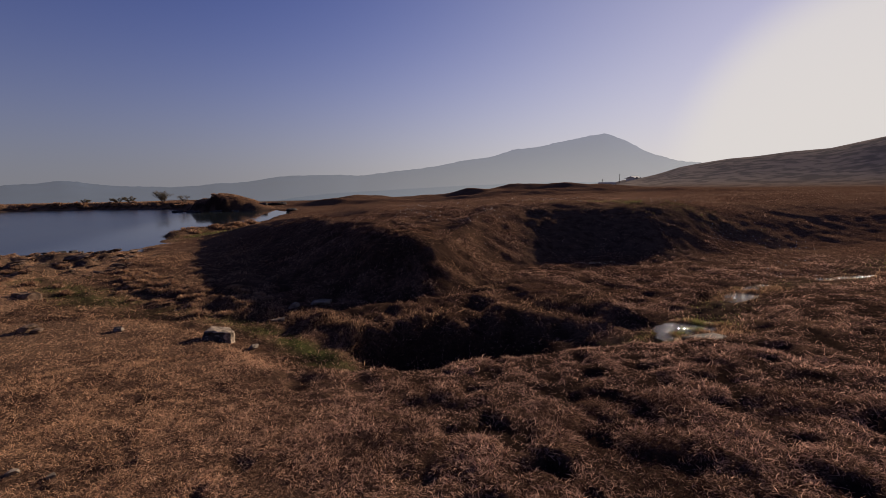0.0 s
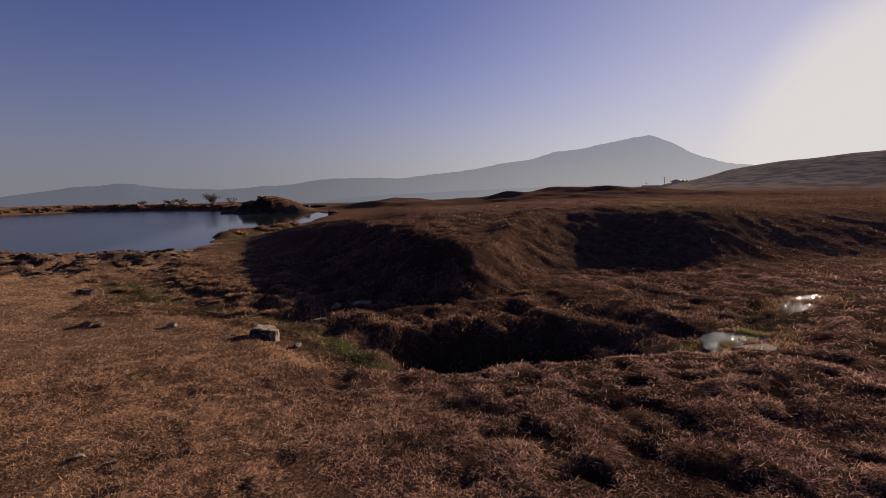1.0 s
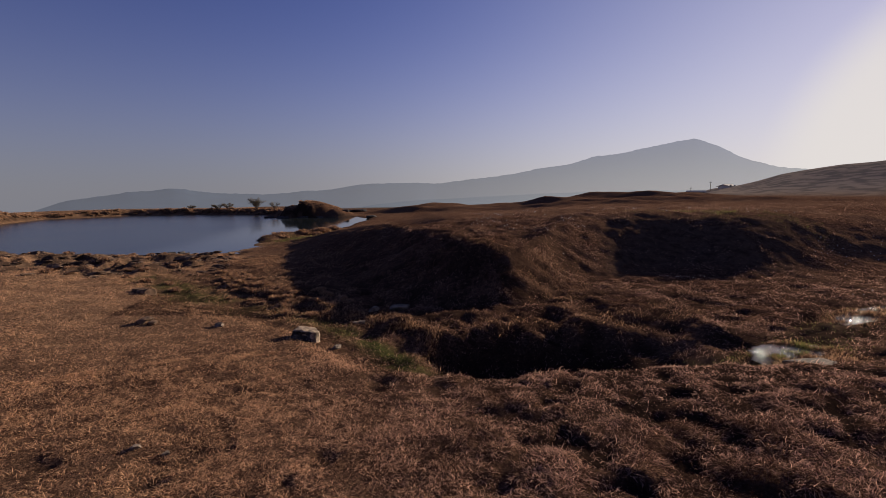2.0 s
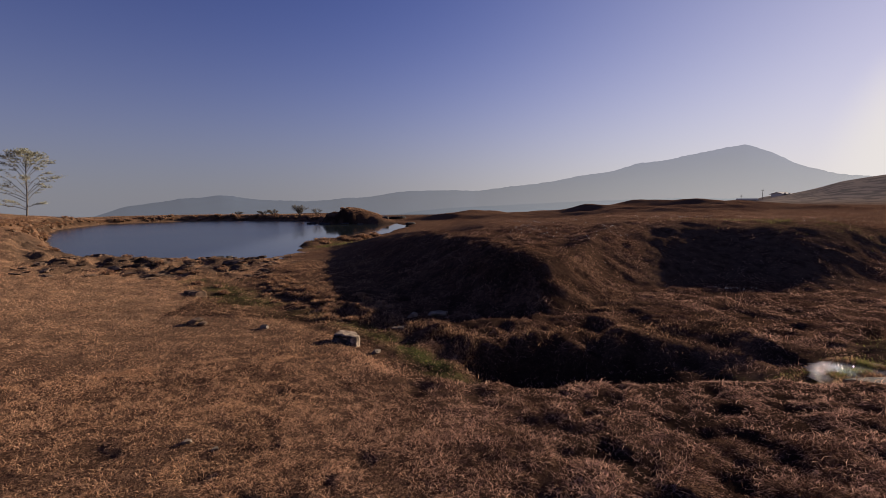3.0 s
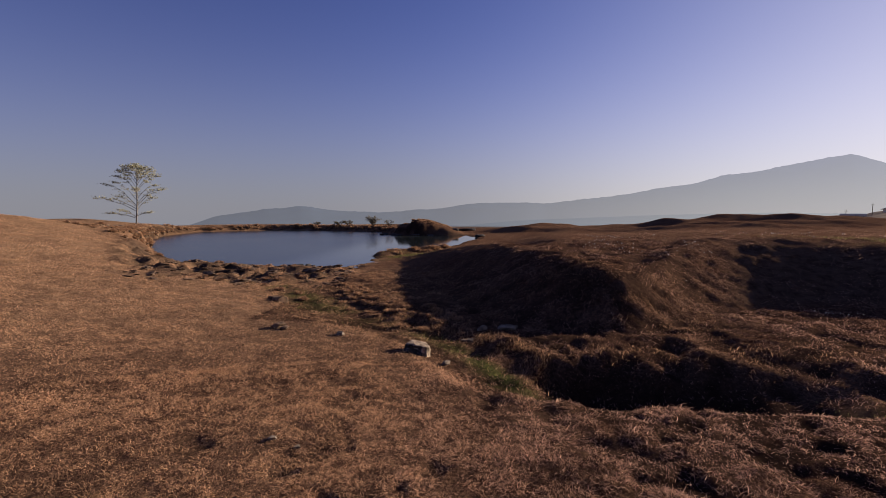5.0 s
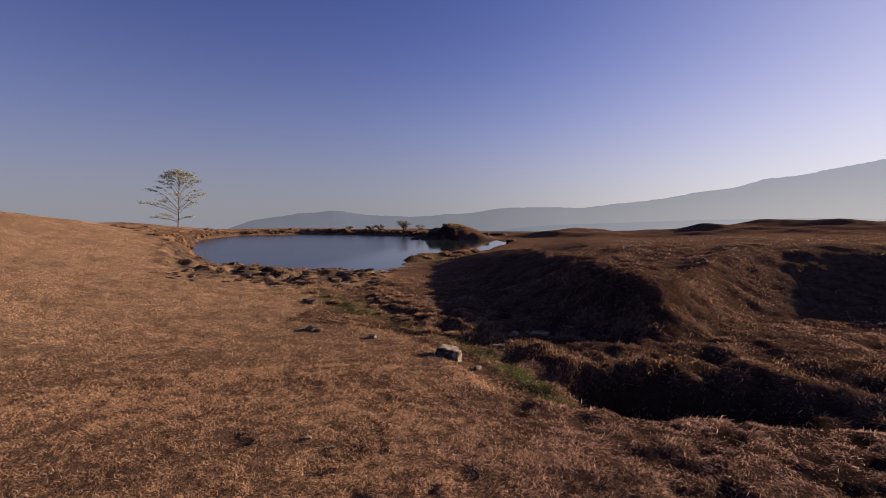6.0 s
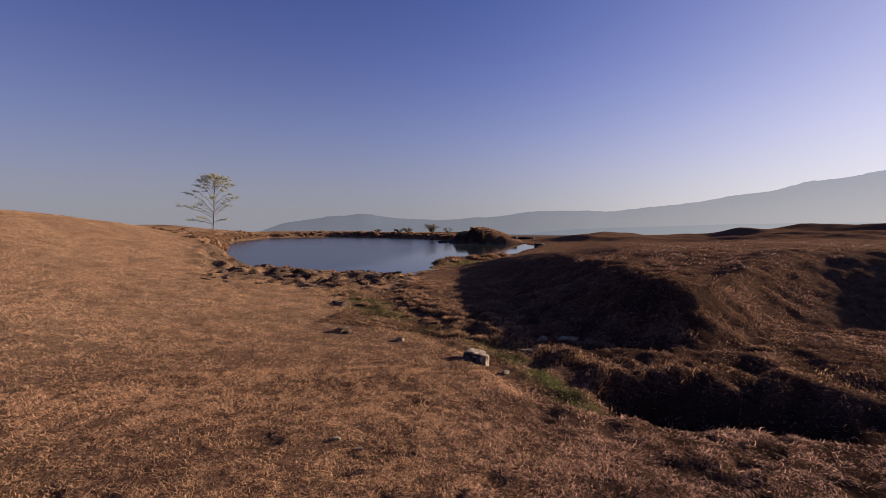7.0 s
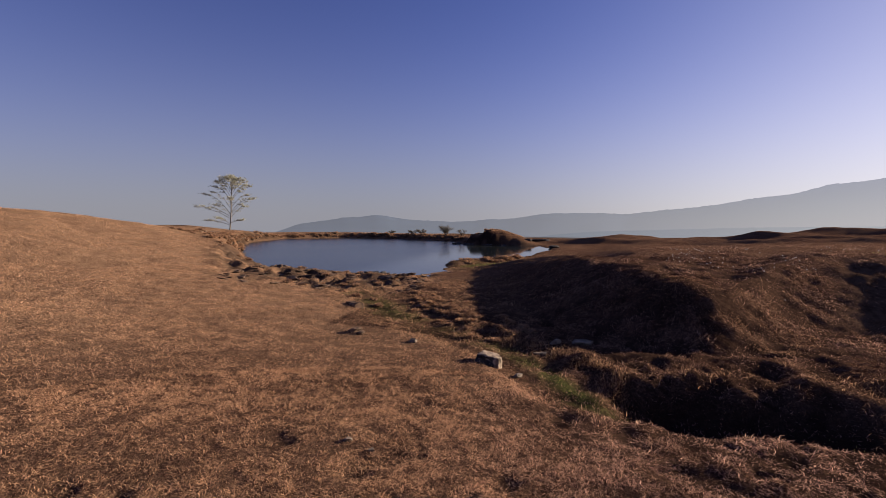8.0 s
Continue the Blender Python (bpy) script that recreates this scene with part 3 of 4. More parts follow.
def scattered(n, near, far, falloff, seed, sides=(-64, 60)):
    """Plan points in the stretch that the path looks over, thinning with distance."""
    r = np.random.default_rng(seed)
    u, e = r.random(n), 2 - falloff
    d = (near ** e + u * (far ** e - near ** e)) ** (1 / e) if abs(e) > 1e-6 else near * (far / near) ** u
    s = np.radians(r.uniform(*sides, n))
    return -np.sin(s) * d, np.cos(s) * d


def grow_dry_grass(name, n, near, far, falloff, length, width, bent, seed, label, sides=(-64, 60)):
    x, y = scattered(n, near, far, falloff, seed, sides)
    r = np.random.default_rng(seed + 1)
    lumpy, tuft = lumps(x, y), tussock_at(x, y)
    keep = r.random(n) > lumpy * (1 - tuft) * 0.25
    keep &= r.random(n) > 0.9 * holes(x, y)
    for pool in POOLS:
        keep &= r.random(n) > 0.8 * pool_part(x, y, pool)
    keep &= pond_distance(x, y) > 0.25
    keep &= r.random(n) > 0.95 * muddiness(x, y)
    keep &= r.random(n) > 0.5 * shaded_earth(x, y)
    keep &= r.random(n) > 0.7 * shaded_peat(x, y)
    keep &= r.random(n) > 0.85 * greenness(x, y)
    x, y, lumpy, tuft = x[keep], y[keep], lumpy[keep], tuft[keep]
    e = 0.05
    toward = (tussock_at(x - e, y) - tussock_at(x + e, y), tussock_at(x, y - e) - tussock_at(x, y + e))
    toward = (toward[0] * 2.2 * lumpy, toward[1] * 2.2 * lumpy)
    far = np.hypot(x, y)
    # tufts that hold together: finer close by, coarser further off
    tuft_size = rough_noise(x, y, 0.1, 63, 2) * (1 - ease(far, 5, 8)) + rough_noise(x, y, 0.24, 64, 2) * ease(far, 5, 8) * (1 - ease(far, 11, 16)) + rough_noise(x, y, 0.5, 65, 3) * ease(far, 11, 16)
    sparse = ease(tuft_size, 0.46, 0.68)
    size = length * r.uniform(0.6, 1.35, len(x)) * (0.8 + 0.6 * lumpy * tuft) * (1.15 - 0.5 * sparse)
    bright = r.random(len(x)) < 0.46
    # short turf is paler; paler blades on the right stand in for glare
    tone = np.where(bright, 1.0, 0.06) + 0.2 * r.normal(size=len(x)) + 0.85 * (rough_noise(x, y, 1.3, 61) - 0.5) - 0.3 * lumpy + (0.24 + 0.4 * ease(far, 5, 8)) * (1 - lumpy) + 0.3 * ease(x, 4, 9)
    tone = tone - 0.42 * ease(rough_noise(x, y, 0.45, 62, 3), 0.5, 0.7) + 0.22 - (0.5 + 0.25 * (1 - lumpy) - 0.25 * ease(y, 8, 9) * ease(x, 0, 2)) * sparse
    # painted shade on ditch bank and mound, painted light before the pool
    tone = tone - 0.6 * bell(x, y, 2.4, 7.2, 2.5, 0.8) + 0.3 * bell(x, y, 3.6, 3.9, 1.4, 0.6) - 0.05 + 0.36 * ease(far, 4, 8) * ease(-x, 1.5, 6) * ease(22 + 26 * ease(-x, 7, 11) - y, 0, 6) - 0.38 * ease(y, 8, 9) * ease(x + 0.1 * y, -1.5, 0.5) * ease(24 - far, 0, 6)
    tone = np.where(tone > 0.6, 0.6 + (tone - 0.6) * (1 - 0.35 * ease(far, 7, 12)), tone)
    reach = np.clip(far / 8, 0.5, 1.5)
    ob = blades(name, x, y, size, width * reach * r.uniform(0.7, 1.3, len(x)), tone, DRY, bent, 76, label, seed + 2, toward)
    set_values(ob, "pink", np.repeat(ease(x, -1.5, 1.5), 4 if bent else 3))


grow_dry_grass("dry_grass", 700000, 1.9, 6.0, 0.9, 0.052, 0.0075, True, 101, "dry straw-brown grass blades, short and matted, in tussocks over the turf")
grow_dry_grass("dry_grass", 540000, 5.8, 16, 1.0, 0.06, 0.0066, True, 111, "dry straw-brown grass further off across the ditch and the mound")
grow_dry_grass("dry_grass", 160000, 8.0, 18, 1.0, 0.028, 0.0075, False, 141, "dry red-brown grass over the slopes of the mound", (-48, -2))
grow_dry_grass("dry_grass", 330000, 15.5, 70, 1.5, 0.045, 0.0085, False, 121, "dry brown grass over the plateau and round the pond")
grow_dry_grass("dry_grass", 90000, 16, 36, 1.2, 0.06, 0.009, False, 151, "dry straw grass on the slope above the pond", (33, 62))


def grow_green_grass():
    x, y = scattered(260000, 4.5, 26, 1.0, 131)
    r = np.random.default_rng(132)
    keep = (r.random(len(x)) < 0.8 * greenness(x, y)) & (pond_distance(x, y) > 0.05)
    x, y = x[keep], y[keep]
    far = np.hypot(x, y)
    blades("green_grass", x, y, (0.018 + 0.002 * far) * r.uniform(0.6, 1.3, len(x)), 0.005 + 0.0008 * far, r.random(len(x)), GREEN, False, 35,
           "low green grass and moss along the wet ditch", 133)


grow_green_grass()


# ---- things ----
def part(name, bm, mat, parent, label=""):
    mesh = bpy.data.meshes.new(name)
    bm.to_mesh(mesh)
    bm.free()
    mesh.materials.append(mat)
    ob = new(name, mesh)
    ob.parent = parent
    return tagged(ob, label)


def height(x, y):
    return float(land(np.array([x]), np.array([y]))[0])


def tube(bm, points, radii, sides=7):
    """A tapered limb along points."""
    rings = []
    for k, (p, r) in enumerate(zip(points, radii)):
        a, b = points[max(k - 1, 0)], points[min(k + 1, len(points) - 1)]
        turn = (Vector(b) - Vector(a)).to_track_quat("Z", "Y")
        rings.append([bm.verts.new(Vector(p) + turn @ Vector((r * math.cos(2 * math.pi * i / sides), r * math.sin(2 * math.pi * i / sides), 0))) for i in range(sides)])
    for low, high in zip(rings, rings[1:]):
        for i in range(sides):
            bm.faces.new((low[i], low[(i + 1) % sides], high[(i + 1) % sides], high[i]))
    bm.faces.new(rings[-1])
    for f in bm.faces:
        f.smooth = True


def limb_points(start, way, length, rise, r, n=6, wobble=0.05):
    """A limb that leaves along way and bends upward by rise, in metres."""
    points = []
    for k in range(n):
        s = k / (n - 1)
        points.append(Vector(start) + Vector(way) * length * s + Vector((0, 0, rise * math.sin(s * math.pi / 2)))
                      + Vector((r.uniform(-1, 1), r.uniform(-1, 1), r.uniform(-1, 1))) * wobble * length * s)
    return points


def leaf(bm, centre, size, r):
    a = Vector((r.uniform(-1, 1), r.uniform(-1, 1), r.uniform(-0.6, 0.6))).normalized()
    b = a.cross(Vector((r.uniform(-1, 1), r.uniform(-1, 1), r.uniform(-1, 1)))).normalized()
    c = Vector(centre)
    bm.faces.new([bm.verts.new(c + v) for v in (-a * size, b * size * 0.45, a * size, -b * size * 0.45)])


BARK = make_plain_material("grey_bark", (0.1, 0.085, 0.07), (0.22, 0.19, 0.16), 30)
LEAF = make_grass_material("pale_green_leaves", (0.16, 0.15, 0.10), (0.60, 0.58, 0.42), 0.5)
SHRUB = make_grass_material("dull_brown_leaves", (0.05, 0.04, 0.03), (0.2, 0.165, 0.11), 0.4)
TWIG = make_plain_material("dark_twigs", (0.06, 0.045, 0.035), (0.13, 0.1, 0.08), 40)


def leaf_mesh(name, bm, mat, parent, label, r):
    ob = part(name, bm, mat, parent, label)
    set_values(ob, "tone", [r.random() for _ in ob.data.vertices])
    return ob


def make_tree(x, y, tall):
    r = random.Random(5)
    root = tagged(new("tree"), "slender young tree with thin tiered limbs and sparse pale leaves", "tree")
    root.location = (x, y, height(x, y) - 0.05)
    across, along = Vector((0.8, 0.6, 0)), Vector((-0.6, 0.8, 0))
    lean = across * 0.055

    def stem(s):
        return (lean * s * tall + across * 0.03 * math.sin(5 * s)) + Vector((0, 0, s * tall))

    bm = bmesh.new()
    tube(bm, [stem(k / 12) for k in range(13)], [0.052 * (1 - k / 12.6) ** 0.8 + 0.006 for k in range(13)], 8)
    part("trunk", bm, BARK, root)
    crown = bmesh.new()
    # tiers: height on the stem, bearing (0 is to the right as seen from the camera's ground), length, rise
    tiers = [(0.11, 178, 2.0, 0.4), (0.15, 10, 0.95, 0.25), (0.13, 200, 1.1, 0.5), (0.23, 180, 3.0, 1.0), (0.25, 10, 1.25, 0.95), (0.27, 160, 2.2, 0.75), (0.3, 205, 1.5, 0.8),
             (0.32, 176, 2.3, 1.6), (0.33, 2, 2.1, 1.3), (0.36, 340, 1.6, 1.05), (0.38, 95, 1.2, 1.0), (0.4, 270, 1.1, 1.0), (0.42, 190, 1.6, 1.3), (0.45, 20, 1.6, 1.1),
             (0.56, 170, 1.45, 1.25), (0.58, 5, 1.65, 1.2), (0.6, 345, 1.4, 1.25), (0.62, 195, 1.2, 1.25), (0.64, 80, 1.1, 1.2), (0.66, 280, 1.0, 1.1), (0.68, 25, 1.3, 1.15), (0.7, 155, 1.15, 1.1),
             (0.74, 0, 1.0, 1.0), (0.76, 185, 0.9, 1.0), (0.8, 60, 0.8, 0.85), (0.82, 240, 0.7, 0.8), (0.86, 10, 0.6, 0.6), (0.88, 170, 0.5, 0.55), (0.92, 80, 0.4, 0.45), (0.94, 250, 0.35, 0.4)]
    for where, bearing, length, rise in tiers:
        way = across * math.cos(radians(bearing)) + along * math.sin(radians(bearing))
        points = limb_points(stem(where), way, length * 0.82, rise, r)
        limb = bmesh.new()
        tube(limb, points, [0.022 * (1 - where * 0.5) * (1 - k / 6.5) + 0.004 for k in range(6)], 5)
        for k in range(2, 6):
            for _ in range(4):
                out = (way + Vector((r.uniform(-1, 1), r.uniform(-1, 1), 0)) * 0.9).normalized()
                twig = limb_points(points[k], out, r.uniform(0.22, 0.5), r.uniform(0.0, 0.12), r, 4, 0.08)
                tube(limb, twig, [0.009, 0.007, 0.005, 0.003], 4)
                for p in twig[1:]:
                    for _ in range(3 if k > 3 or where > 0.5 else 1):
                        leaf(crown, p + Vector((r.gauss(0, 0.1), r.gauss(0, 0.1), r.gauss(0.05, 0.04))), r.uniform(0.04, 0.08), r)
        part("limb", limb, BARK, root)
    leaf_mesh("crown", crown, LEAF, root, "sparse pale green leaves in flat layers", r)


make_tree(-27.6, 36.9, 4.6)


def make_shrub(x, y, tall, wide, stems, leaves, seed, label):
    r = random.Random(seed)
    root = tagged(new("shrub"), label, "shrub", "shrubs on the far bank")
    root.location = (x, y, height(x, y) - 0.03)
    crown = bmesh.new()
    for _ in range(stems):
        bearing = r.uniform(0, 2 * math.pi)
        way = Vector((math.cos(bearing), math.sin(bearing), 0))
        points = limb_points((way.x * 0.06, way.y * 0.06, 0), way, wide * r.uniform(0.3, 1.0), tall * r.uniform(0.6, 1.0), r, 5, 0.1)
        bm = bmesh.new()
        tube(bm, points, [0.02, 0.016, 0.012, 0.008, 0.004], 5)
        for p in points[1:]:
            for _ in range(3):
                twig = limb_points(p, Vector((r.uniform(-1, 1), r.uniform(-1, 1), 0.3)), r.uniform(0.12, 0.3) * tall, 0.1 * tall, r, 3, 0.1)
                tube(bm, twig, [0.008, 0.006, 0.004], 4)
                for _ in range(leaves):
                    leaf(crown, twig[-1] + Vector((r.gauss(0, 0.08), r.gauss(0, 0.08), r.gauss(0, 0.06))) * tall, r.uniform(0.03, 0.06), r)
        part("stem", bm, TWIG, root)
    leaf_mesh("foliage", crown, SHRUB, root, "", r)


make_shrub(-11.3, 50.9, 0.88, 0.72, 16, 7, 11, "twiggy shrub with small dull leaves on the pond bank")
make_shrub(-9.4, 50.4, 0.6, 0.7, 9, 2, 12, "low bare shrub beside the grassy knoll")
make_shrub(-14.4, 52.6, 0.5, 0.9, 12, 6, 13, "low brown bush on the pond bank")
make_shrub(-15.6, 53.0, 0.4, 0.7, 9, 6, 14, "low brown bush on the pond bank")
make_shrub(-18.6, 54.0, 0.3, 0.6, 8, 6, 15, "low brown bush on the pond bank")


def stone_mesh(name, size, seed, mat, flat=0.0, cuts=4, ragged=0.10):
    """A weathered block: a ball of facets cut by planes, then roughened."""
    r = random.Random(seed)
    bm = bmesh.new()
    bmesh.ops.create_icosphere(bm, subdivisions=cuts, radius=1.0)
    planes = [(Vector((r.gauss(0, 1), r.gauss(0, 1), r.gauss(0, 0.7))).normalized(), r.uniform(0.5, 0.8)) for _ in range(9)]
    planes.append((Vector((r.uniform(-0.15, 0.15), r.uniform(-0.15, 0.15), 1)).normalized(), 0.62 - 0.25 * flat))
    for v in bm.verts:
        p = v.co.copy()
        for normal, reach in planes:
            over = p.dot(normal) - reach
            if over > 0:
                p -= normal * over * 0.94
        p *= 1 + ragged * noise.noise(p * 2.3 + Vector((seed, 0, 0))) + 0.6 * ragged * noise.noise(p * 6.1)
        v.co = Vector((p.x * size[0], p.y * size[1], p.z * size[2]))
    mesh = bpy.data.meshes.new(name)
    bm.to_mesh(mesh)
    bm.free()
    mesh.materials.append(mat)
    return mesh


def put_stone(x, y, size, seed, mat, label, turn=0.0, flat=0.0, sink=0.25, cuts=4, name="stone", category="stone"):
    ob = new(name, stone_mesh(name, size, seed, mat, flat, cuts))
    ob.matrix_basis = pose(x, y, height(x, y) + size[2] * (0.55 - sink), 0, 0, turn)
    return tagged(ob, label, category)


def make_ditch_boulder(x, y, turn):
    """A split block: a pale flat top that tilts, a hollow broken face below it."""
    top = [(-0.20, -0.05, 0.20), (-0.06, -0.11, 0.215), (0.17, -0.10, 0.175), (0.22, 0.02, 0.165), (0.14, 0.15, 0.19), (-0.12, 0.13, 0.22)]
    low = [(-0.25, -0.12, -0.06), (-0.08, -0.17, -0.06), (0.18, -0.15, -0.06), (0.25, 0.02, -0.06), (0.16, 0.18, -0.06), (-0.16, 0.16, -0.06)]
    bm = bmesh.new()
    for p in top + low:
        bm.verts.new(p)
    bmesh.ops.convex_hull(bm, input=bm.verts[:])
    bmesh.ops.bevel(bm, geom=bm.edges[:], offset=0.012, segments=1, affect="EDGES")
    bmesh.ops.triangulate(bm, faces=bm.faces[:])
    for _ in range(4):
        long_edges = [e for e in bm.edges if e.calc_length() > 0.028]
        bmesh.ops.subdivide_edges(bm, edges=long_edges, cuts=1)
        bmesh.ops.triangulate(bm, faces=[f for f in bm.faces if len(f.verts) > 3])
    for v in bm.verts:
        p = v.co.copy()
        front = max(0.0, min(1.0, (-p.y - 0.02) / 0.06)) * max(0.0, min(1.0, (0.185 - p.z) / 0.03))
        hollow = max(0.0, 1 - ((p.x + 0.03) / 0.11) ** 2)
        chips = 0.5 + 0.5 * noise.cell(p * 16)
        p.y += front * (0.07 * hollow + 0.022 * chips)
        p += Vector((1, 1, 1)) * 0.006 * noise.noise(p * 18) + Vector((0, 0, 0.008)) * noise.noise(p * 7)
        v.co = p
    mesh = bpy.data.meshes.new("boulder")
    bm.to_mesh(mesh)
    bm.free()
    mesh.materials.append(PALE_STONE)
    mesh.materials.append(DARK_STONE)
    for face in mesh.polygons:
        dark = face.normal.y < -0.25 and face.center.x < 0.09 + 0.05 * noise.noise(face.center * 20)
        face.material_index = 1 if dark and face.normal.z < 0.6 else 0
    ob = new("boulder", mesh)
    ob.matrix_basis = pose(x, y, height(x, y) - 0.01, 4, 6, turn) @ Matrix.Diagonal((0.84, 0.84, 0.8, 1))
    return tagged(ob, "pale flat-topped stone with a dark broken face by the wet ditch", "stone")


make_ditch_boulder(-0.89, 6.6, 4)
put_stone(-0.45, 6.25, (0.08, 0.06, 0.045), 4, GREY_STONE, "small pale stone in the grass beside the ditch", 40)
put_stone(-2.19, 7.31, (0.09, 0.07, 0.05), 5, GREY_STONE, "small rounded pale stone at the turf's edge", 10)
put_stone(-1.58, 3.4, (0.05, 0.04, 0.03), 6, GREY_STONE, "small grey stone half sunk in dry grass", 25, 0.5)
put_stone(-1.35, 3.3, (0.03, 0.025, 0.02), 16, GREY_STONE, "little grey stone half sunk in dry grass", 70, 0.5)
put_stone(4.76, 4.44, (0.33, 0.15, 0.085), 7, CLOD, "flat brown slab of peaty stone at the edge of a pool", -8, 0.85, -0.1, name="boulder")
put_stone(0.51, 8.37, (0.2, 0.13, 0.1), 8, GREY_STONE, "grey stone in the shade at the foot of the mound", 30, 0.4)
put_stone(0.04, 8.14, (0.1, 0.08, 0.07), 9, GREY_STONE, "small grey stone in the shade below the mound", 0)
put_stone(-0.18, 7.61, (0.15, 0.08, 0.05), 10, GREY_STONE, "flat grey stone behind the tall ditch grass", 15, 0.6)
for k, (sx, sy, size, tall) in enumerate([(-8.6, 43.0, 0.5, 0.2), (-7.3, 42.2, 0.8, 0.22), (-5.6, 41.95, 0.6, 0.16), (-4.3, 42.2, 0.4, 0.12)]):
    ledge = put_stone(sx, sy, (size, 0.4, tall), 130 + k, DARK_STONE, "dark layered rock at the foot of the knoll by the water", 8 * (k % 3) - 8, 0.0, cuts=3, name="boulder")
    ledge.location.z = WATER_LEVEL + 0.1 * tall
    tagged(ledge, group="rocks under the knoll")
put_stone(-1.5, 50.0, (1.2, 0.6, 0.26), 21, DARK_STONE, "dark low rock beyond the narrow inlet", 10, 0.4, name="boulder")
put_stone(0.1, 39.5, (0.5, 0.35, 0.2), 22, DARK_STONE, "dark rock at the end of the inlet", 30, 0.3, name="boulder")
put_stone(-2.2, 43.9, (0.45, 0.3, 0.18), 23, DARK_STONE, "dark rock on the inlet's far shore", 0, 0.3, name="boulder")
SHORE_STONES = [(-9.9, 17.5, 0.22), (-9.2, 17.0, 0.16), (-8.7, 16.6, 0.2), (-8.0, 16.4, 0.12), (-10.6, 17.9, 0.14), (-7.2, 15.2, 0.16), (-11.5, 18.3, 0.12), (-6.6, 16.2, 0.1)]
for k, (sx, sy, size) in enumerate(SHORE_STONES):
    tagged(put_stone(sx, sy, (size, size * 0.7, size * 0.5), 30 + k, PALE_STONE, "pale stone on the muddy pond shore", 37 * k, 0.2, cuts=3), group="stones on the shore")
for k, (sx, sy, size) in enumerate([(-6.75, 16.9, 0.16), (-6.5, 16.95, 0.17), (-6.2, 17.0, 0.15), (-5.95, 16.9, 0.13)]):
    tagged(put_stone(sx, sy, (size * 1.3, size * 0.6, size), 50 + k, DARK_STONE, "dark wet stone at the water's edge", 20 + 25 * k, 0.0, 0.0, cuts=3), group="dark stones in the shallows")


def scatter_clods():
    """Lumps of trodden earth and turf along the near shore and the ditch's head."""
    shapes = [stone_mesh("earth_clod", (1.5, 0.7, 0.34), 70 + k, CLOD, 0.3, 3, 0.4) for k in range(5)]
    r = random.Random(77)
    made = 0
    while made < 290:
        x, y = r.uniform(-9.3, -3.6), r.uniform(10.4, 19)
        p = float(pond_distance(np.array([x]), np.array([y]))[0])
        if not (0.15 < p < 5.8) or r.random() < (p / 7.5) ** 2 or (x > -4.6 and y > 15):
            continue
        size = r.uniform(0.05, 0.12) * (1.9 if r.random() < 0.15 else 1.0)
        ob = new("earth_clod", shapes[made % 5])
        ob.matrix_basis = pose(x, y, height(x, y) + size * 0.05, r.uniform(-12, 12), r.uniform(-12, 12), r.uniform(0, 360)) @ Matrix.Diagonal((size, size, size, 1))
        tagged(ob, "dark trodden lump of earth on the muddy shore", "clod", "clods along the shore")
        made += 1


scatter_clods()
for cx, cy, size in [(-3.3, 7.5, 0.1), (-3.15, 7.45, 0.07), (-4.15, 9.7, 0.16), (-4.35, 9.75, 0.1), (-20.5, 25.0, 0.3), (-22.5, 28.5, 0.3), (-19.5, 24.4, 0.25)]:
    tagged(put_stone(cx, cy, (size * 1.4, size, size * 0.7), int(cx * -10) + 80, CLOD, "dark upturned clod of turf in the short grass", cx * 40, 0.0, 0.1, 3, "earth_clod", "clod"), group="clods in the turf")

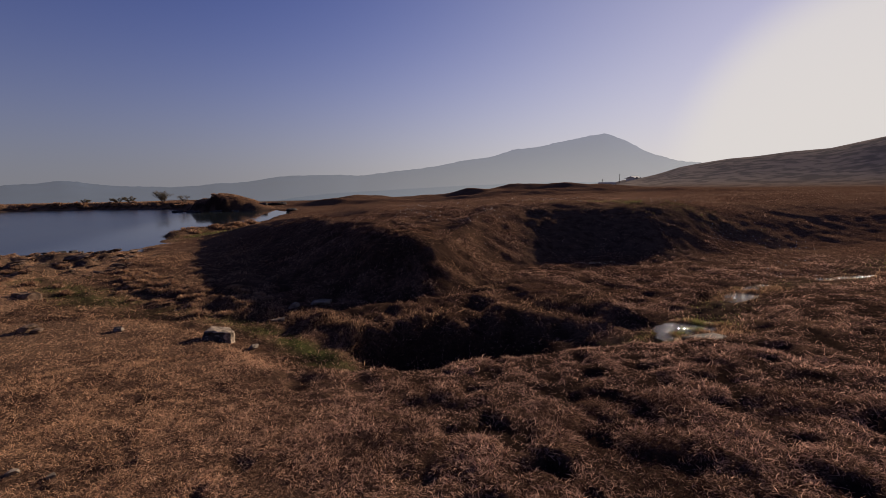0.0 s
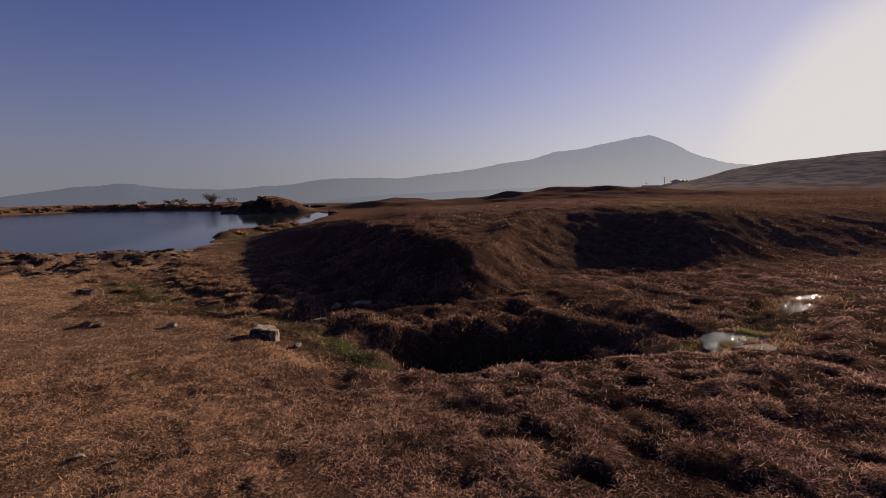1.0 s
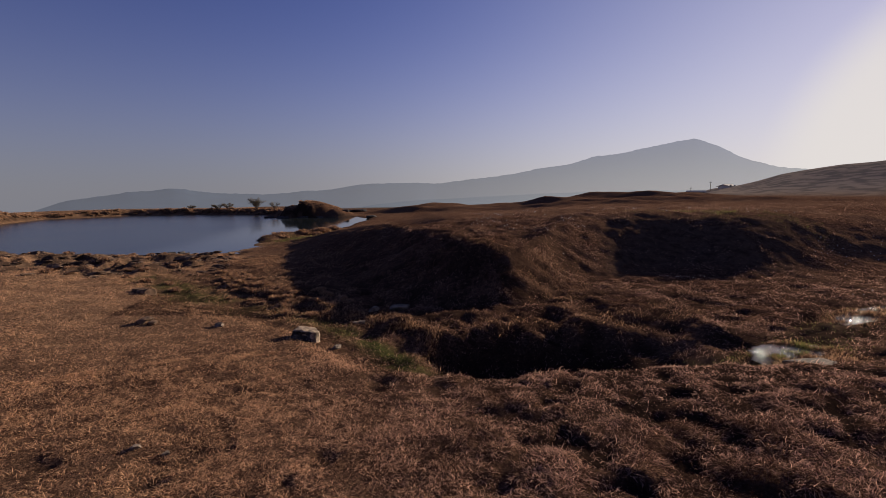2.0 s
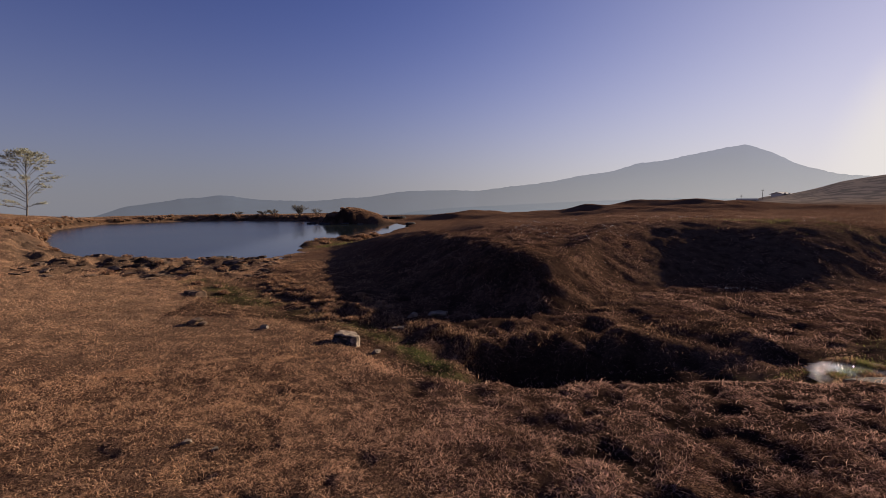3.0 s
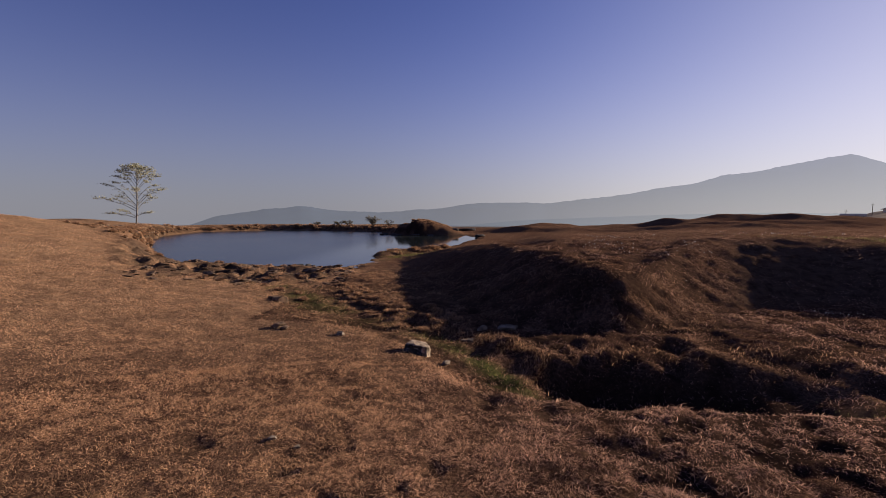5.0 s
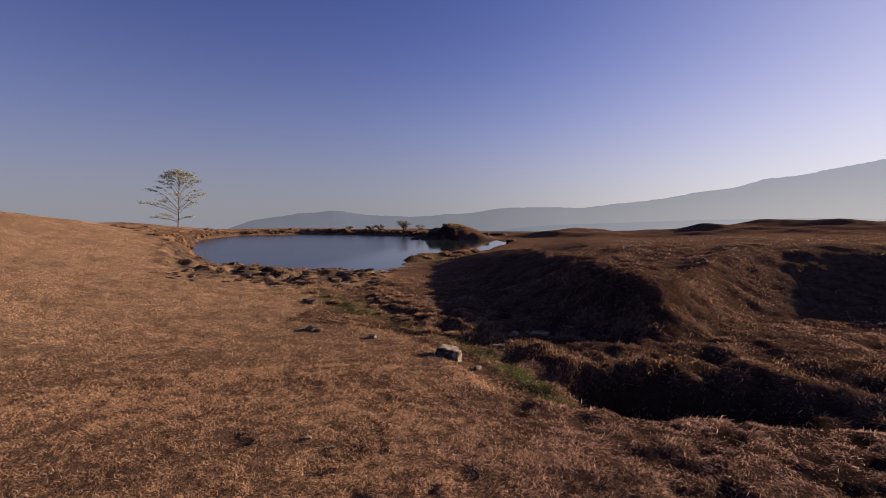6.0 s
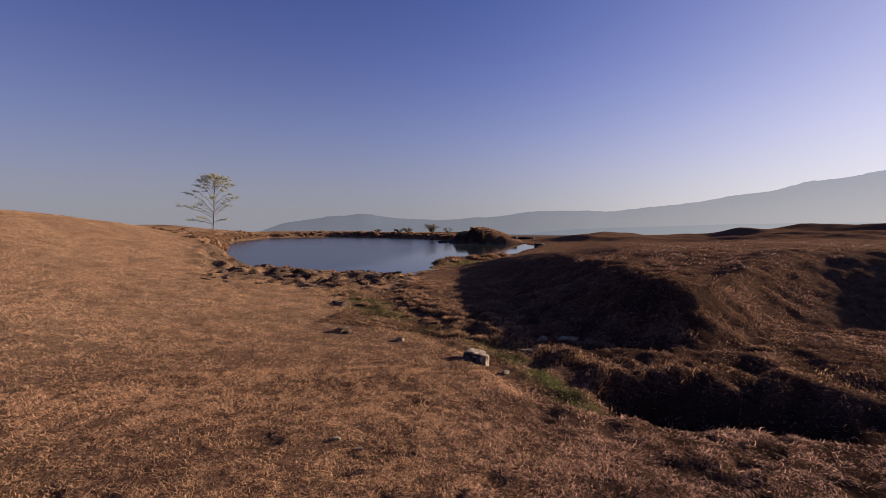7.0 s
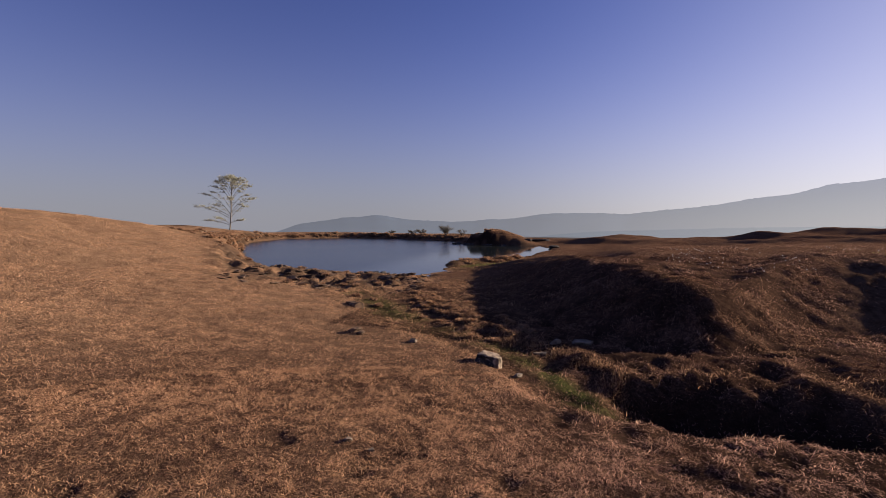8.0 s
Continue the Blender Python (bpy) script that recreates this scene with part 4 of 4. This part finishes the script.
def turf_clumps():
    """Tussocks and torn turf along the pond's bank and the shore: an earthy lump with a shaggy cap of dry blades."""
    r = random.Random(88)
    kinds = []
    for k in range(4):
        lump = stone_mesh("turf_clump", (1, 0.8, 0.6), 170 + k, CLOD, 0.0, 3, 0.35)
        cap = bmesh.new()
        for _ in range(130):
            a, q = r.uniform(0, 2 * math.pi), math.sqrt(r.random()) * 0.95
            base = Vector((math.cos(a) * q, math.sin(a) * q * 0.8, 0.5 * math.sqrt(max(1 - q * q, 0)) - 0.05))
            way = Vector((math.cos(a), math.sin(a), r.uniform(-0.5, 0.9))).normalized()
            side = way.cross(Vector((0, 0, 1))).normalized() * 0.06
            middle = base + way * 0.3 + Vector((0, 0, 0.12))
            cap.faces.new([cap.verts.new(v) for v in (base - side, base + side, middle + side * 0.8, middle - side * 0.8)])
            cap.faces.new([cap.verts.new(v) for v in (middle - side * 0.8, middle + side * 0.8, middle + way * 0.3 - Vector((0, 0, 0.12)))])
        grass = bpy.data.meshes.new("grass_cap")
        cap.to_mesh(grass)
        cap.free()
        grass.materials.append(DRY)
        tone = grass.attributes.new("tone", "FLOAT", "POINT")
        tone.data.foreach_set("value", [min(max(r.gauss(0.45, 0.25), 0), 1) for _ in grass.vertices])
        kinds.append((lump, grass))
    spots = []
    ring = [(-17.6, 24.4), (-18.6, 25.8), (-20.2, 27.6), (-22.2, 30.2), (-24.2, 33.4), (-26.2, 37.0), (-27.6, 40.4), (-28.6, 44.0), (-28.6, 47.2), (-26.4, 50.0), (-23.8, 52.4), (-20.4, 53.0), (-17.4, 53.0), (-14.0, 51.6), (-11.2, 50.0), (-9.0, 48.2)]
    for (ax, ay), (bx, by) in zip(ring, ring[1:]):
        for k in range(9):
            s = (k + r.random()) / 9
            spots.append((ax + (bx - ax) * s + r.gauss(0, 0.18), ay + (by - ay) * s + r.gauss(0, 0.18), r.uniform(0.16, 0.36)))
    for _ in range(16):
        spots.append((r.uniform(-18.6, -16.2), r.uniform(21.4, 25.6), r.uniform(0.14, 0.3)))
    for _ in range(50):
        spots.append((r.uniform(-7.0, -4.2), r.uniform(10.8, 16.8), r.uniform(0.06, 0.15)))
    for _ in range(60):
        s = r.random()
        spots.append((-3.9 + 3.1 * s + r.gauss(0.25, 0.4), 11.4 - 3.2 * s + r.gauss(0.25, 0.35), r.uniform(0.06, 0.13)))
    for _ in range(14):
        s = r.random()
        spots.append((-4.4 + 2.6 * s + r.gauss(0, 0.25), 23.0 + 3.6 * s + r.gauss(-0.2, 0.25), r.uniform(0.16, 0.3)))
    for _ in range(24):
        s = r.random()
        spots.append((-17.4 - 6.6 * s + r.gauss(-0.3, 0.4), 24.0 + 9.0 * s + r.gauss(-0.3, 0.4), r.uniform(0.14, 0.34)))
    for _ in range(46):
        s = r.random()
        spots.append((-11.0 - 6.6 * s + r.gauss(-0.5, 0.7), 17.6 + 6.4 * s + r.gauss(-0.6, 0.6), r.uniform(0.06, 0.16)))
    for _ in range(12):
        s = r.random()
        spots.append((-7.4 + 3.4 * s, r.uniform(42.5, 43.4) + 0.6 * s, r.uniform(0.1, 0.24) * (1 - 0.4 * s)))
    for _ in range(34):
        spots.append((r.uniform(-17.6, -13.6), r.uniform(18.6, 23.6), r.uniform(0.1, 0.24)))
    for _ in range(14):
        spots.append((r.uniform(-9.2, -6.8), r.uniform(13.0, 16.4), r.uniform(0.08, 0.18)))
    for k, (x, y, size) in enumerate(spots):
        if float(pond_distance(np.array([x]), np.array([y]))[0]) < 0.1:
            continue
        lump, grass = kinds[k % 4]
        ob = new("turf_clump", lump)
        ob.matrix_basis = pose(x, y, height(x, y) - 0.05 * size, r.uniform(-10, 10), r.uniform(-10, 10), r.uniform(0, 360)) @ Matrix.Diagonal((size, size, size * r.uniform(0.7, 1.2), 1))
        tagged(ob, "brown clump of torn turf with shaggy dry grass", "turf clump", "turf clumps round the pond")
        cap = new("grass_cap", grass)
        cap.parent = ob
        tagged(cap, "drooping dry grass")


turf_clumps()


def make_pool(pool):
    """Water lies wherever the bed of the pool is below its level."""
    px, py, level, rx = pool[:4]
    step, reach = 0.05, 1.6 * rx
    axis = np.arange(-reach, reach + step, step)
    gx, gy = np.meshgrid(px + axis, py + axis, indexing="ij")
    wet = land(gx, gy) < level + 0.012
    wet &= pool_part(gx, gy, pool) > 0.05
    faces = grid_faces(len(axis), len(axis), False)
    faces = faces[wet.ravel()[faces].sum(1) >= 3]
    used, index = np.unique(faces, return_inverse=True)
    verts = np.stack([gx.ravel(), gy.ravel(), np.full(gx.size, level)], 1)[used]
    ob = mesh_object("water_pool", verts, index.reshape(-1, 4)[:, ::-1], POOL_WATER)
    tagged(ob, "shallow pool of water in the ditch glinting with sky", "pool", kind="structure")


for pool in POOLS:
    make_pool(pool)


# ---- the far buildings ----
WALL = make_plain_material("weathered_plaster", (0.64, 0.55, 0.45), (0.78, 0.68, 0.56), 3)
ROOF = make_plain_material("grey_roof_sheets", (0.26, 0.235, 0.21), (0.4, 0.36, 0.32), 4)
DOOR = make_plain_material("dark_openings", (0.3, 0.25, 0.2), (0.4, 0.34, 0.28), 4)


def box(bm, low, high):
    vs = [bm.verts.new((x, y, z)) for z in (low[2], high[2]) for y in (low[1], high[1]) for x in (low[0], high[0])]
    for f in ((0, 2, 3, 1), (4, 5, 7, 6), (0, 1, 5, 4), (2, 6, 7, 3), (0, 4, 6, 2), (1, 3, 7, 5)):
        bm.faces.new([vs[i] for i in f])


def make_hut(bearing, distance, wide, deep, tall, pitch, openings, label, turn=0):
    """A small house: walls, a ridged roof with eaves, door and windows towards the camera's ground."""
    x, y = math.sin(radians(bearing)) * distance, math.cos(radians(bearing)) * distance
    root = tagged(new("hut"), label, "hut", "far buildings")
    root.matrix_basis = pose(x, y, height(x, y) - 0.9, 0, 0, turn - bearing)
    bm = bmesh.new()
    box(bm, (-wide / 2, -deep / 2, 0), (wide / 2, deep / 2, tall + 0.6))
    for side in (-1, 1):
        a = [bm.verts.new((side * wide / 2, -deep / 2, tall + 0.6)), bm.verts.new((side * wide / 2, deep / 2, tall + 0.6)), bm.verts.new((side * wide / 2, 0, tall + 0.6 + pitch))]
        bm.faces.new(a)
    part("wall", bm, WALL, root)
    bm = bmesh.new()
    for side in (-1, 1):
        y0, z0, z1 = side * (deep / 2 + 0.4), tall + 0.5, tall + 0.65 + pitch
        low = [bm.verts.new((sx * (wide / 2 + 0.4), y0, z0 + dz)) for sx in (-1, 1) for dz in (0, 0.08)]
        top = [bm.verts.new((sx * (wide / 2 + 0.4), 0, z1 + dz)) for sx in (-1, 1) for dz in (0, 0.08)]
        for f in ((low[0], low[2], top[2], top[0]), (low[1], top[1], top[3], low[3]), (low[0], low[1], low[3], low[2]), (low[0], top[0], top[1], low[1]), (low[2], low[3], top[3], top[2])):
            bm.faces.new(f)
    part("roof", bm, ROOF, root, "grey sheet roof")
    for name, ox, w, h, sill in openings:
        bm = bmesh.new()
        box(bm, (ox - w / 2, -deep / 2 - 0.03, 0.6 + sill), (ox + w / 2, -deep / 2 + 0.05, 0.6 + sill + h))
        part(name, bm, DOOR, root)


make_hut(38.9, 165, 3.8, 3.2, 0.7, 0.45, [("door", -1.2, 0.9, 1.1, 0), ("window", 1.0, 0.9, 0.5, 0.5)], "small far hut with a low grey roof on the hillside", 62)
make_hut(36.1, 165, 4.6, 3.0, 1.85, 0.3, [("door", 1.5, 0.9, 1.2, 0), ("window", -1.0, 1.0, 0.5, 0.6)], "low pale far shed on the ridge")


def make_post(bearing, distance, tall):
    x, y = math.sin(radians(bearing)) * distance, math.cos(radians(bearing)) * distance
    root = tagged(new("pole"), "thin wooden pole far off near the huts", "pole", "far poles")
    root.location = (x, y, height(x, y) - 0.3)
    bm = bmesh.new()
    tube(bm, [Vector((0, 0, 0)), Vector((0, 0, tall / 2)), Vector((0.03, 0, tall + 0.3))], [0.09, 0.08, 0.06], 6)
    part("shaft", bm, TWIG, root)
    bm = bmesh.new()
    box(bm, (-0.4, -0.05, tall - 0.1), (0.4, 0.05, tall))
    part("crossarm", bm, TWIG, root)


for bearing, tall in ((34.4, 4.4), (35.6, 4.4), (37.4, 4.0)):
    make_post(bearing, 165, tall * 0.7)


# ---- taller grass and flowers ----
def grow_patch(name, line, spread, n, length, width, mat, lean, seed, label, tone=(0.5, 0.25)):
    """Grass along a line of plan points."""
    r = np.random.default_rng(seed)
    s = r.random(n) * (len(line) - 1)
    k = np.minimum(s.astype(int), len(line) - 2)
    pts = np.array(line, float)
    at = pts[k] + (pts[k + 1] - pts[k]) * (s - k)[:, None] + r.normal(0, spread, (n, 2))
    lump = rough_noise(at[:, 0], at[:, 1], 0.3, seed, 2)
    keep = r.random(n) < ease(lump, 0.25, 0.6)
    keep &= r.random(n) > 0.7 * shaded_earth(at[:, 0], at[:, 1])
    x, y = at[keep, 0], at[keep, 1]
    blades(name, x, y, length * r.uniform(0.5, 1.25, len(x)) * (0.6 + 0.7 * lump[keep]), width * r.uniform(0.7, 1.3, len(x)),
           r.normal(*tone, len(x)), mat, True, lean, label, seed + 1)


grow_patch("tall_grass", [(-1.5, 9.1), (-0.8, 8.4), (-0.05, 7.75), (0.5, 7.05), (0.88, 6.45), (0.9, 6.15)], 0.13, 8000, 0.085, 0.006, DRY, 48, 201, "longer drooping dry grass on the far lip of the ditch", (0.3, 0.3))
grow_patch("tall_grass", [(1.3, 7.0), (2.4, 6.9), (3.6, 7.0), (4.6, 7.0), (6.0, 7.6)], 0.3, 4000, 0.08, 0.006, DRY, 52, 211, "dry tussock grass over the bank of the ditch", (0.3, 0.3))
grow_patch("pool_grass", [(4.45, 4.75), (4.55, 5.0), (4.7, 5.1), (4.6, 4.8), (5.4, 5.25), (5.7, 5.15)], 0.13, 8000, 0.06, 0.006, GREEN, 40, 261, "short green grass standing in the pool's edge")
grow_patch("pool_grass", [(4.5, 4.75), (5.05, 4.9), (5.6, 5.08)], 0.2, 15000, 0.07, 0.006, DRY, 40, 291, "thin dry grass standing in the shallow pool", (0.25, 0.25))
grow_patch("pool_grass", [(7.0, 6.25), (7.75, 6.42), (8.5, 6.58)], 0.16, 7000, 0.09, 0.007, DRY, 40, 301, "thin dry grass standing in the shallow pool", (0.25, 0.25))
grow_patch("pool_grass", [(10.1, 6.75), (10.9, 6.78), (11.7, 6.75)], 0.09, 2500, 0.09, 0.009, DRY, 40, 311, "thin dry grass standing in the narrow far pool", (0.25, 0.25))
grow_patch("pool_grass", [(7.0, 6.3), (7.6, 6.5), (8.3, 6.65)], 0.12, 2500, 0.045, 0.006, GREEN, 40, 271, "short green grass standing in the pool's edge")
grow_patch("tall_grass", [(0.4, 10.6), (1.6, 10.5), (2.7, 9.9), (3.4, 9.2), (3.2, 8.5), (4.2, 9.6), (4.6, 10.8)], 0.45, 34000, 0.032, 0.0075, DRY, 60, 281, "short matted grass over the nose of the mound", (0.3, 0.35))
grow_patch("reeds", [(-4.4, 21.6), (-4.3, 23.2), (-3.4, 24.7), (-2.3, 26.2), (-1.7, 26.9)], 0.4, 8000, 0.09, 0.014, DRY, 40, 221, "low brown reeds on a spit in the pond", (0.1, 0.25))
grow_patch("bank_grass", [(-7.6, 44.8), (-6.6, 44.2), (-5.8, 45.0), (-4.9, 44.2), (-3.7, 44.6), (-2.6, 44.6)], 0.9, 16000, 0.09, 0.02, DRY, 55, 251, "rough dry grass over the knoll", (0.3, 0.3))
grow_patch("bank_grass", [(-9.5, 50.5), (-13, 51.8), (-17.5, 53.6), (-23.8, 53.2), (-29.3, 47.6), (-28.2, 39.3), (-23.2, 29.6), (-18.6, 24.2)], 0.45, 26000, 0.15, 0.025, DRY, 60, 231, "shaggy dry grass hanging over the pond bank", (0.38, 0.25))


def grow_flowers():
    """Small pale flower heads on the mound."""
    r = np.random.default_rng(241)
    x, y = scattered(900, 11.5, 19, 0.5, 242, (-56, -12))
    keep = (rough_noise(x, y, 1.6, 243) > 0.52) & (bowl(x, y) < 0.1)
    x, y = x[keep], y[keep]
    z = land(x, y) + r.uniform(0.05, 0.13, len(x))
    size = r.uniform(0.009, 0.018, len(x))
    out = np.array([[1, 0, 0], [-1, 0, 0], [0, 1, 0], [0, -1, 0], [0, 0, 1], [0, 0, -1]], float)
    verts = (np.stack([x, y, z], 1)[:, None] + out[None] * size[:, None, None]).reshape(-1, 3)
    f = np.array([[0, 2, 4], [2, 1, 4], [1, 3, 4], [3, 0, 4], [2, 0, 5], [1, 2, 5], [3, 1, 5], [0, 3, 5]])
    faces = (np.arange(len(x))[:, None, None] * 6 + f[None]).reshape(-1, 3)
    tagged(mesh_object("white_flowers", verts, faces, PETAL), "scattered small white flower heads on the grassy mound", "flowers", kind="stuff")


PETAL = make_plain_material("pale_petals", (0.5, 0.47, 0.42), (0.7, 0.68, 0.62), 50)
grow_flowers()
